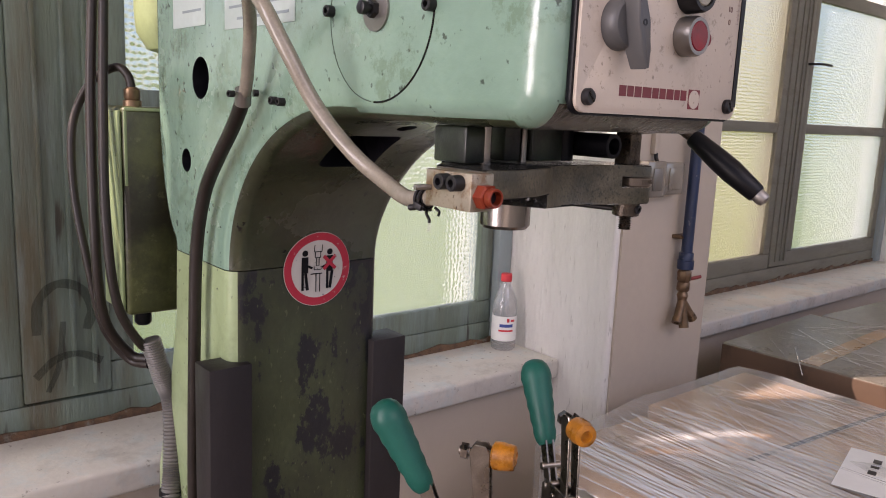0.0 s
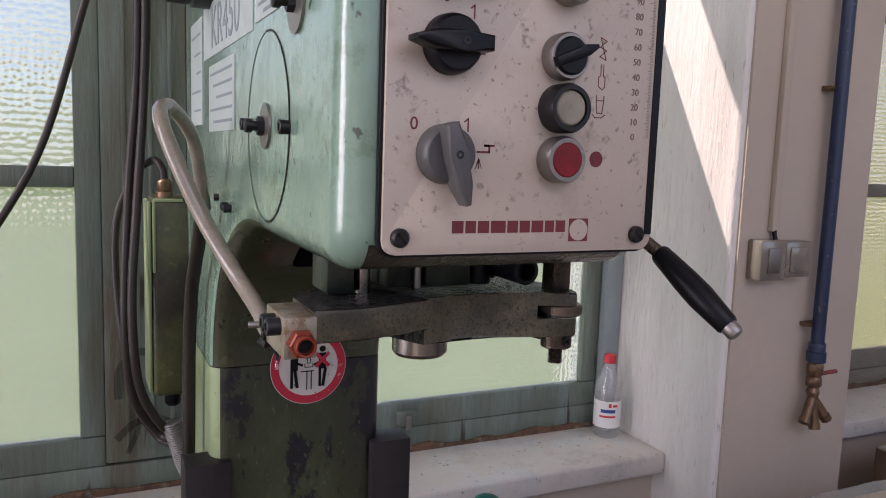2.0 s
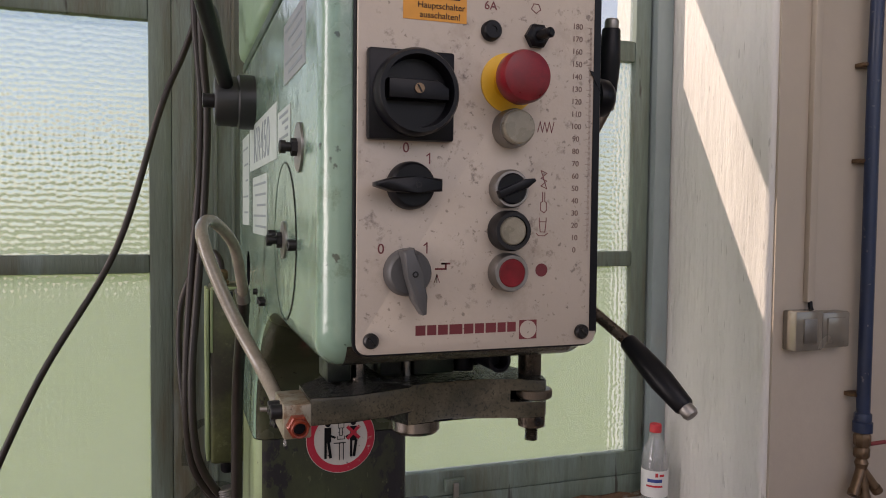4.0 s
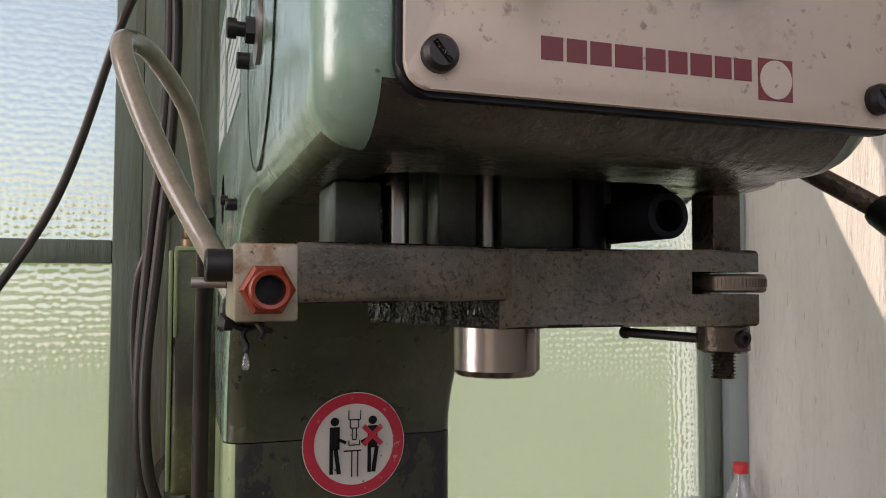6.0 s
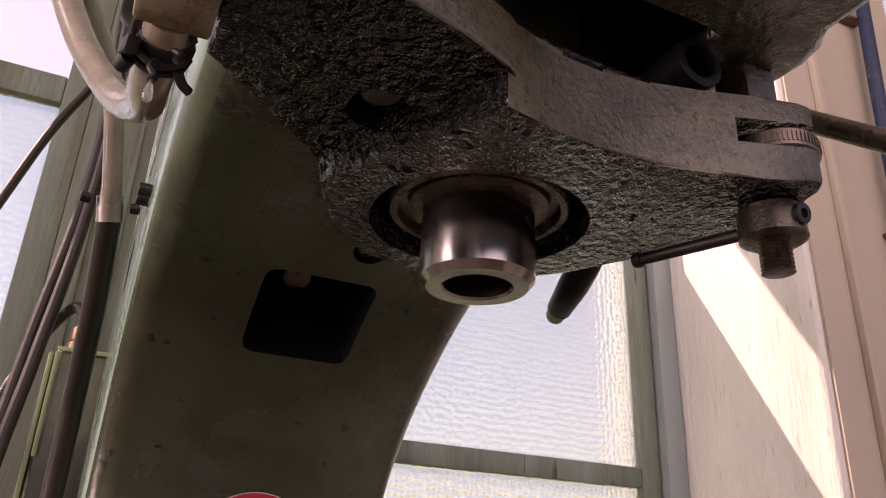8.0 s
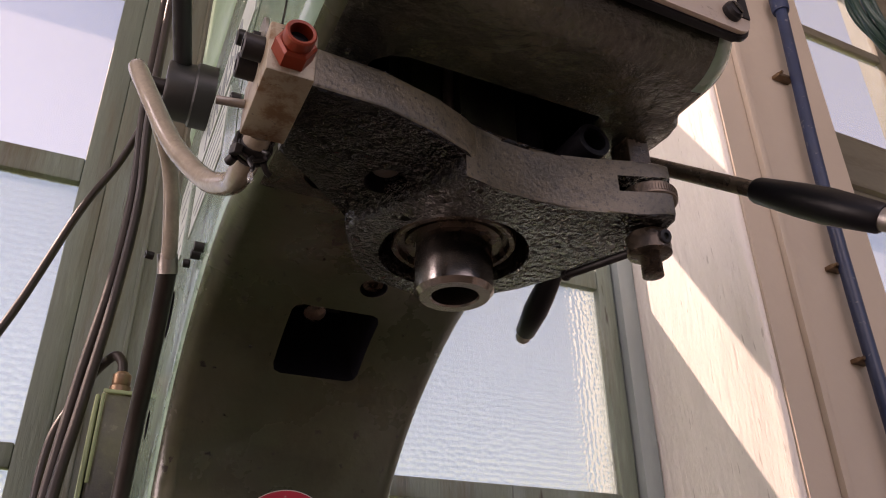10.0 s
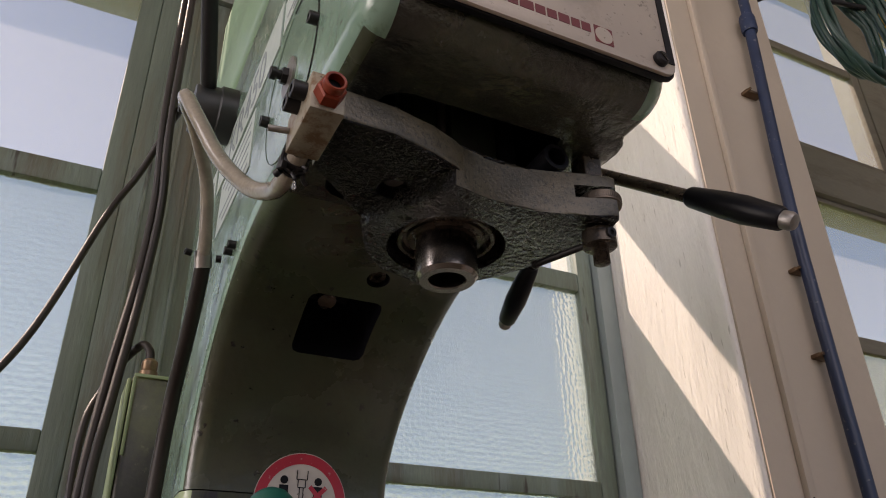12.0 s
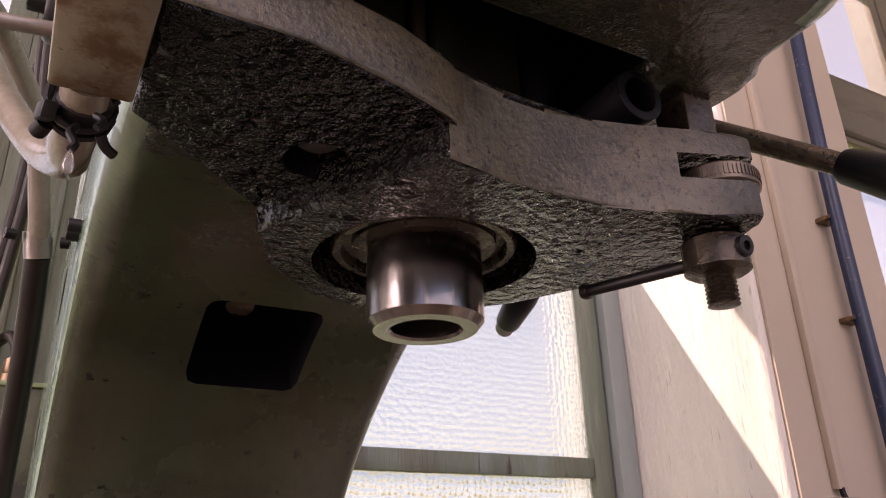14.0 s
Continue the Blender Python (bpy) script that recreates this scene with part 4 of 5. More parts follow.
part("clamp_screw", lathe([(0.0025, 0), (0.0025, 0.005), (0.002, 0.0056), (0.001, 0.0056), (0.001, 0.004)], (-0.1418, 0.105, 1.414), (-0.35, 0.9, -0.2), 14), M_BLACKOX, wire)
part("wire_end", tube([(-0.128, 0.104, 1.413), (-0.126, 0.107, 1.411), (-0.1235, 0.1095, 1.4104)], 0.0016, 8, 4), M_BLACKOX, wire)
part("wire_end", tube([(-0.134, 0.1, 1.412), (-0.1355, 0.099, 1.409), (-0.1338, 0.0975, 1.405), (-0.1345, 0.0965, 1.4025)], 0.0012, 8, 4), M_BLACKOX, wire)
part("wire_end", tube([(-0.13, 0.096, 1.414), (-0.128, 0.093, 1.411), (-0.1295, 0.092, 1.408)], 0.0011, 8, 4), M_BLACKOX, wire)
part("wire_end", tube([(-0.134 + 0.0088 * math.cos(a * 0.9), 0.098 + 0.0007 * a, 1.4205 + 0.0088 * math.sin(a * 0.9)) for a in range(0, 15)], 0.0012, 6, 3), M_BLACKOX, wire)
part("oil_drop", lathe([(0.0002, 0), (0.0012, -0.003), (0.0016, -0.0055), (0.0011, -0.0072), (0.0002, -0.0078)], (-0.1345, 0.0965, 1.403), (0, 0, 1), 12), M_BOTTLE, wire)

# clamp arm
arm_top = [(-0.121, 0.05), (-0.085, 0.053), (-0.055, 0.059), (-0.034, 0.0685), (-0.026, 0.0729), (-0.01, 0.086), (0.02, 0.088), (0.05, 0.082), (0.085, 0.075), (0.088, 0.09),
           (0.08, 0.108), (0.06, 0.145), (0.048, 0.175), (0.03, 0.195), (0.0, 0.205), (-0.03, 0.196), (-0.05, 0.178), (-0.071, 0.148), (-0.121, 0.107)]
arm = part("clamp_arm", prism(arm_top, 1.4235, 1.446, "z", 0.0025, 3), M_CAST, DP, "rough oily cast iron arm")
cut(arm, [box(0.061, 0.12, 0.04, 0.098, 1.4262, 1.4365), rod((-0.002, 0.15, 1.40), (-0.002, 0.15, 1.43), 0.045, 48), rod((-0.062, 0.11, 1.41), (-0.062, 0.11, 1.437), 0.0115, 24)])
# Bolt hole is painted black to show its shade.
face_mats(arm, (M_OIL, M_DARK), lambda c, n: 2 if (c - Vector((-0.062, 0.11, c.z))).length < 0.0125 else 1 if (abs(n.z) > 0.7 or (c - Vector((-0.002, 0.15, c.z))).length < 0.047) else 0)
low = [(-0.034, 0.0698), (-0.022, 0.0742), (-0.008, 0.0785), (0.01, 0.0797), (0.03, 0.0775), (0.05, 0.0725), (0.07, 0.066), (0.086, 0.0605), (0.091, 0.0605), (0.0945, 0.065), (0.0955, 0.075), (0.095, 0.092), (0.0915, 0.106), (0.0756, 0.1454), (0.0586, 0.1784),
       (0.0354, 0.2037), (0.0, 0.2137), (-0.0334, 0.2037), (-0.0556, 0.1804), (-0.0715, 0.1478)]
lower = part("arm_boss_plate", prism(low, 1.4115, 1.4466, "z", 0.0025, 3), M_CAST, DP)
cut(lower, [rod((-0.002, 0.15, 1.40), (-0.002, 0.15, 1.44), 0.045, 48), box(0.061, 0.12, 0.04, 0.098, 1.4262, 1.4365)])
# Flat faces and bore get the shade-deepened oil black, rims stay brown.
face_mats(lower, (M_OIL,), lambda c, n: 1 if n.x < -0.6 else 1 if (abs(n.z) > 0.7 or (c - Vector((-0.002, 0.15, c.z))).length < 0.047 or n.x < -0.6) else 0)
part("recessed_bolt", lathe([(0.0072, 0), (0.0072, 0.006), (0.0065, 0.0066)], (-0.062, 0.11, 1.4368), (0, 0, -1), 20), M_STEEL_DULL, DP)
SX, SY = -0.002, 0.15
part("bearing_ring", lathe([(0.0375, 0.0), (0.0375, -0.011), (0.0365, -0.0122), (0.0338, -0.0122), (0.0328, -0.008), (0.0295, -0.0075), (0.029, -0.0105), (0.0245, -0.011)], (SX, SY, 1.4285), (0, 0, 1), 56), M_OILDARK, DP, "oily steel bearing ring")
# Black disc darkens the back of the bearing recess as shade.
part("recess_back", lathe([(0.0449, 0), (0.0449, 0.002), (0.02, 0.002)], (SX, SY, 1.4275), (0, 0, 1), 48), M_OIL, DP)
sp = part("spindle", lathe([(0.0, 0.03), (0.0135, 0.03), (0.0135, 0.001), (0.0145, 0.0), (0.0205, 0.0), (0.0231, 0.0032), (0.0232, 0.042), (0.0245, 0.043), (0.0245, 0.06)],
                           (SX, SY, 1.3835), (0, 0, 1), 56), M_STEEL, DP, "polished steel spindle nose")
# Black disc paints the shade of the spindle bore.
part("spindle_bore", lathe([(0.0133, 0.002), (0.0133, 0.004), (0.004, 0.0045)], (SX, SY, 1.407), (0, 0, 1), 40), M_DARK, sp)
part("knurled_ring", lathe([(0.015, 0), (0.016, 0.001), (0.016, 0.0075), (0.015, 0.0085)], (0.0885, 0.077, 1.427), (0, 0, 1), 60), M_OILSTEEL, DP)
kn = bmesh.new()
for k in range(60):
    a = 2 * math.pi * k / 60
    kn = box(-0.0004, 0.0004, -0.00025, 0.00025, 0, 0.004, bm=kn) if k == 0 else kn
    b2 = bmesh.ops.create_cube(kn, size=1.0)["verts"]
    bmesh.ops.transform(kn, matrix=Matrix.Translation((0.0885 + 0.0161 * math.cos(a), 0.077 + 0.0161 * math.sin(a), 1.4315)) @ Matrix.Rotation(a, 4, "Z") @ Matrix.Diagonal((0.0006, 0.0007, 0.004, 1)), verts=b2)
bmesh.ops.delete(kn, geom=[v for v in kn.verts if v.co.length < 0.5], context="VERTS")
part("knurling", kn, M_OILSTEEL, DP, smooth=False, kind="stuff")
part("stop_post", box(0.0795, 0.0955, 0.077, 0.094, 1.4462, 1.55, 0.001), M_OILDARK, DP)
nut = part("stop_nut", lathe([(0.0105, 0), (0.0125, 0.0012), (0.0125, 0.0125), (0.0112, 0.0135)], (0.0895, 0.084, 1.398), (0, 0, 1), 32), M_OILDARK, DP)
part("tommy_bar", rod((0.087, 0.086, 1.404), (0.068, 0.134, 1.405), 0.0026, 14), M_BLACKOX, nut)
part("bar_knob", lathe([(0.0034, 0), (0.0036, 0.002), (0.003, 0.0035)], (0.068, 0.134, 1.405), (-0.4, 0.9, 0.03), 14), M_BLACKOX, nut)
cap_screw((0.0905, 0.073, 1.4055), (0.05, -1, -0.2), 0.004, 0.003, "set_screw", nut)
thread = [(0.005, 0)]
for k in range(8):
    thread += [(0.0061, 0.0003 + k * 0.0017), (0.0045, 0.0011 + k * 0.0017)]
part("threaded_end", lathe(thread, (0.0895, 0.084, 1.3855), (0, 0, 1), 24), M_OILDARK, DP)

# nipple block at the arm's end
nb = part("nipple_block", box(-0.143, -0.1215, 0.041, 0.092, 1.4175, 1.4445, 0.0012), M_ZINC, DP, "rust-stained grey zinc block")
part("hex_nipple", lathe([(0.0092, 0), (0.0092, 0.0075), (0.008, 0.0088)], (-0.1325, 0.041, 1.4285), (0, -1, 0), 6), M_COPPER, nb, "orange-red hexagon nipple")
part("nipple_mouth", lathe([(0.0062, 0.0075), (0.0068, 0.0095), (0.0068, 0.0145), (0.0062, 0.0151), (0.005, 0.0148), (0.0048, 0.009)], (-0.1325, 0.041, 1.4285), (0, -1, 0), 28), M_COPPER, nb)
# Black plug stands in for the shade inside the nipple.
part("nipple_bore", lathe([(0.0047, 0.0), (0.0047, 0.0092)], (-0.1325, 0.041, 1.4285), (0, -1, 0), 20), M_DARK, nb)
for y in (0.053, 0.067):
    cap_screw((-0.143, y, 1.437), (-1, 0, 0), 0.0058, 0.0085, "cap_screw", nb)
part("block_pin", rod((-0.143, 0.086, 1.431), (-0.156, 0.088, 1.431), 0.0022, 12), M_STEEL_DULL, nb)

# quill housing under the head
HQ = M_HOUSING
part("housing_plate", box(-0.098, -0.077, 0.1, 0.14, 1.4465, 1.4755, 0.002), HQ, DP)
part("guide_rod", rod((-0.0675, 0.112, 1.446), (-0.0675, 0.112, 1.54), 0.0062), M_STEEL, DP)
part("housing_block", box(-0.05, 0.056, 0.128, 0.182, 1.4475, 1.545, 0.003), HQ, DP)
part("housing_plate", box(-0.048, -0.029, 0.108, 0.13, 1.4475, 1.53, 0.002), HQ, DP)
part("guide_rod", rod((-0.0225, 0.112, 1.4465), (-0.0225, 0.112, 1.54), 0.0033), M_STEEL_DULL, DP)
part("housing_plate", box(-0.0175, 0.021, 0.106, 0.13, 1.4475, 1.53, 0.002), HQ, DP)
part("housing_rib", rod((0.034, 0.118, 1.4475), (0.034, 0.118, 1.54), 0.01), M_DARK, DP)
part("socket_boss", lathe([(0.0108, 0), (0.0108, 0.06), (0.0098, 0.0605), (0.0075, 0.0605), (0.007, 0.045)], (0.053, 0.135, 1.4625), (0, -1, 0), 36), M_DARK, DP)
# cast lump round the stop post under the head
lump = bmesh.new()
bmesh.ops.create_icosphere(lump, subdivisions=4, radius=1.0)
for v in lump.verts:
    n = noise.noise(v.co * 4.0) * 0.06 + noise.noise(v.co * 14.0) * 0.03
    v.co = Vector((0.085 + v.co.x * 0.024 * (1 + n), 0.078 + v.co.y * 0.034 * (1 + n), 1.482 + v.co.z * 0.0085 * (1 + n)))
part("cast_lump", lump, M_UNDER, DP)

# capstan levers
HUB = Vector((0.108, 0.185, 1.551))
hub = part("capstan_hub", lathe([(0.03, 0), (0.03, 0.012), (0.024, 0.014), (0.024, 0.04), (0.02, 0.046)], HUB, (1, 0, 0), 36), M_BLACKOX, DP)
part("hub_flange", lathe([(0.079, 0), (0.081, 0.002), (0.081, 0.011), (0.078, 0.014), (0.04, 0.0155)], HUB, (1, 0, 0), 56), M_UNDER, DP)
for ang, ra, rb, da, db in ((219, 0.125, 0.217, 0.085, 0.108), (339, 0.125, 0.217, 0.068, 0.082), (99, 0.155, 0.248, 0.1, 0.097)):
    u = Vector((0, math.cos(radians(ang)), math.sin(radians(ang))))
    p0, p1, p2 = HUB + Vector((0.03, 0, 0)) + u * 0.015, HUB + u * ra + Vector((da, 0, 0)), HUB + u * rb + Vector((db, 0, 0))
    lv = part("lever", rod(p0, p1, 0.0058), M_OILDARK, DP)
    L_ = (p2 - p1).length
    part("grip", lathe([(0.0078, 0), (0.009, 0.003), (0.0112, L_ * 0.35), (0.0118, L_ * 0.55), (0.0095, L_ * 0.88), (0.0082, L_ * 0.9)], p1, p2 - p1, 28), M_BLACK, lv, "black plastic grip")
    part("grip_cap", lathe([(0.0072, L_ * 0.9), (0.0074, L_ * 0.97), (0.006, L_ * 1.0), (0.003, L_ * 1.01)], p1, p2 - p1, 20), M_STEEL_DULL, lv)

stem = part("knob_stem", rod((0.1075, 0.1, 1.706), (0.156, 0.1, 1.706), 0.006), M_BLACKOX, DP)
part("round_knob", lathe([(0.012, 0), (0.0175, 0.003), (0.0185, 0.008), (0.0175, 0.015), (0.013, 0.02), (0.006, 0.0215)], (0.155, 0.1, 1.706), (1, 0, 0), 32), M_BLACK, stem, "black plastic round knob")

# prohibition sticker, following the curve of the throat
ST = Vector((-0.006, 0.4796, 1.284))


def hug(bm):
    for v in bm.verts:
        v.co.x, v.co.z = ST.x + (v.co.x - ST.x) * 1.11, ST.z + (v.co.z - ST.z) * 1.11
        d = min(0.9, max(0.0, (v.co.z - 1.29) / 0.187))
        v.co.y -= 0.23 * (1 - math.sqrt(1 - d * d)) + 0.0003
    return bm


def disc(r0, r1, y, rings=7, seg=56):
    bm = bmesh.new()
    rows = [[bm.verts.new((ST.x + r * math.cos(2 * math.pi * k / seg), y, ST.z + r * math.sin(2 * math.pi * k / seg))) for k in range(seg)] for r in (r0 + (r1 - r0) * q / rings for q in range(rings + 1))]
    for a, b in zip(rows, rows[1:]):
        for k in range(seg):
            bm.faces.new((a[k], a[(k + 1) % seg], b[(k + 1) % seg], b[k]))
    return hug(bm)


sg = part("prohibition_sticker", disc(0.0004, 0.0432, 0.4792), M_SIGNWHITE, DP, "round red-rimmed prohibition sticker with worn print")
part("red_rim", disc(0.0335, 0.0425, 0.4788, 3), M_SIGNRED, sg)


def sg_box(x0, x1, z0, z1, m, rot=0, nm="print", y=0.4785):
    cx, cz_ = (x0 + x1) / 2, (z0 + z1) / 2
    bm = box(-(x1 - x0) / 2, (x1 - x0) / 2, -0.0002, 0.0002, -(z1 - z0) / 2, (z1 - z0) / 2)
    bmesh.ops.subdivide_edges(bm, edges=bm.edges[:], cuts=3, use_grid_fill=True)
    part(nm, hug(placed(bm, pose(ST.x + cx, y, ST.z + cz_, 0, rot, 0))), m, sg)


for cx in (-0.0165, 0.0155):
    part("print", hug(lathe([(0.0036, 0), (0.0036, 0.0005)], (ST.x + cx, 0.479, ST.z + 0.019), (0, -1, 0), 18)), M_BLACK, sg)
    sg_box(cx - 0.0042, cx + 0.0042, -0.004, 0.0145, M_BLACK)
    s_ = 1 if cx < 0 else -1
    sg_box(cx - 0.0042, cx - 0.0012, -0.024, -0.003, M_BLACK)
    sg_box(cx + 0.0005, cx + 0.004, -0.024, -0.003, M_BLACK, -8 * s_)
    sg_box(cx + s_ * 0.002, cx + s_ * 0.010, 0.0015, 0.0042, M_BLACK, 25 * s_)
for z0, z1, w in ((0.02, 0.028, 0.010), (0.013, 0.0195, 0.007), (0.0035, 0.0125, 0.0035), (-0.001, 0.003, 0.009)):
    for xe in (-w / 2, w / 2):
        sg_box(xe - 0.0004, xe + 0.0004, z0, z1, M_BLACK)
    sg_box(-w / 2, w / 2, z0 - 0.0004, z0 + 0.0004, M_BLACK)
sg_box(-0.009, 0.006, -0.0062, -0.005, M_BLACK)
for xe in (-0.002, 0.003):
    sg_box(xe - 0.0005, xe + 0.0005, -0.027, -0.006, M_BLACK)
for rot in (45, -45):
    sg_box(0.0045, 0.0265, 0.0045, 0.0085, M_SIGNRED, rot, "red_cross", 0.4781)

# junction box, cables, conduit
jb = part("junction_box", box(-0.168, -0.09, 0.712, 0.80, 1.188, 1.476, 0.008, 3), M_BOX, DP, "dusty green electrical junction box")
# Paler plate paints the lit left face of the box.
part("box_lid", box(-0.1735, -0.1685, 0.7165, 0.795, 1.194, 1.47, 0.002), M_BOXLID, jb)
part("box_flange", box(-0.1665, -0.094, 0.7085, 0.7115, 1.47, 1.4745, 0.001), M_BOXLID, jb)
part("box_flange", box(-0.1675, -0.1635, 0.7085, 0.7115, 1.37, 1.4695, 0.001), M_BOXLID, jb)
part("cable_gland", lathe([(0.012, 0), (0.012, 0.008), (0.009, 0.009), (0.0105, 0.011), (0.0105, 0.022), (0.007, 0.026)], (-0.149, 0.73, 1.4755), (0, 0, 1), 20), M_BRASS, jb)
part("bottom_gland", lathe([(0.012, 0), (0.012, 0.016), (0.009, 0.02)], (-0.14, 0.735, 1.189), (0, 0, -1), 20), M_BLACK, jb)
CB = thing("machine_cables", (-0.2, 0.7, 1.3), "black rubber cables hanging in loops beside the drill press", "cable")
part("cable", tube([(-0.2, 0.77, 2.9), (-0.19, 0.78, 2.2), (-0.187, 0.78, 1.926), (-0.178, 0.783, 1.785), (-0.181, 0.778, 1.643), (-0.195, 0.756, 1.487), (-0.204, 0.726, 1.314), (-0.195, 0.731, 1.19), (-0.16, 0.735, 1.128), (-0.142, 0.715, 1.122)], 0.0068, 12, 8), M_RUBBER, CB)
part("cable", tube([(-0.19, 0.74, 2.9), (-0.182, 0.738, 2.2), (-0.178, 0.745, 1.888), (-0.169, 0.758, 1.753), (-0.174, 0.758, 1.608), (-0.186, 0.734, 1.461), (-0.196, 0.702, 1.329), (-0.189, 0.69, 1.217), (-0.16, 0.69, 1.155), (-0.144, 0.697, 1.146)], 0.0064, 12, 8), M_RUBBER, CB)
part("cable", tube([(-0.149, 0.73, 1.497), (-0.152, 0.735, 1.516), (-0.162, 0.75, 1.527), (-0.182, 0.785, 1.51), (-0.198, 0.805, 1.475), (-0.211, 0.795, 1.43), (-0.213, 0.783, 1.351), (-0.204, 0.763, 1.255), (-0.189, 0.754, 1.168), (-0.16, 0.74, 1.118), (-0.142, 0.71, 1.115)], 0.0058, 12, 8), M_RUBBER, CB)
part("cable", tube([(-0.16, 0.53, 1.795), (-0.163, 0.68, 1.9), (-0.178, 0.8, 1.925), (-0.205, 0.85, 1.86), (-0.241, 0.852, 1.768), (-0.311, 0.829, 1.531), (-0.424, 0.787, 1.324), (-0.519, 0.772, 1.101), (-0.612, 0.768, 0.878), (-0.7, 0.77, 0.5), (-0.74, 0.775, 0.008)], 0.0055, 12, 8), M_RUBBER, CB)
CD = thing("corrugated_conduit", (-0.11, 0.7, 0.9), "grey corrugated metal conduit beside the machine column", "conduit")
part("conduit", tube([(-0.146, 0.69, 1.158), (-0.13, 0.69, 1.1), (-0.118, 0.69, 1.06), (-0.125, 0.67, 0.98), (-0.135, 0.655, 0.9), (-0.135, 0.65, 0.6), (-0.135, 0.65, 0.02)], 0.0125, 14, 34, 0.14), M_CONDUIT, CD)
part("cable_tie", rod((-0.132, 0.662, 0.942), (-0.133, 0.661, 0.934), 0.0155, 20), M_BLACK, CD)

# ---- fixture with toggle clamps ----
DT = thing("drill_table", (-0.02, 0.3, 0.0), "grey cast drill table under the fixture", "table")
part("tabletop", box(-0.12, 0.09, 0.0, 0.466, 0.74, 0.80, 0.006), M_STEEL_DULL, DT)
part("table_support", box(-0.05, 0.03, 0.30, 0.466, 0.0, 0.7395, 0.01), M_GREEN_OLD, DT)
part("riser_block", box(-0.06, 0.05, 0.06, 0.14, 0.8005, 1.0695, 0.003), M_STEEL_DULL, DT)
FX = thing("clamping_fixture", (0, 0.09, 1.07), "grey steel fixture plate carrying two toggle clamps and locating pegs", "fixture")
RZ = pose(-0.005, 0.09, 0, 0, 0, -5)
plate_o = [(-0.135, -0.07), (-0.02, -0.07), (-0.02, -0.03), (0.012, -0.03), (0.012, -0.07), (0.105, -0.07), (0.115, -0.06), (0.128, 0.055), (0.12, 0.066), (-0.118, 0.066), (-0.135, 0.05)]
bp_ = part("base_plate", placed(prism(plate_o, 1.07, 1.09, "z", 0.002, 2), RZ), M_PLATE, FX, "machined steel base plate with a notch")
cut(bp_, [rod((0.088, 0.105, 1.05), (0.088, 0.105, 1.1), 0.005, 20)])
for px, py in ((-0.1, 0.04), (-0.006, 0.032), (0.1, 0.038)):
    pg = part("locating_peg", lathe([(0.0085, 0), (0.0085, 0.0195), (0.0078, 0.021)], (px, py, 1.09), (0, 0, 1), 28), M_BLACKOX, FX)
    part("peg_stud", lathe([(0.0042, 0.0208), (0.0042, 0.0325), (0.0034, 0.034)], (px, py, 1.09), (0, 0, 1), 20), M_BLACKOX if px > 0.05 else M_CLAMP, pg)


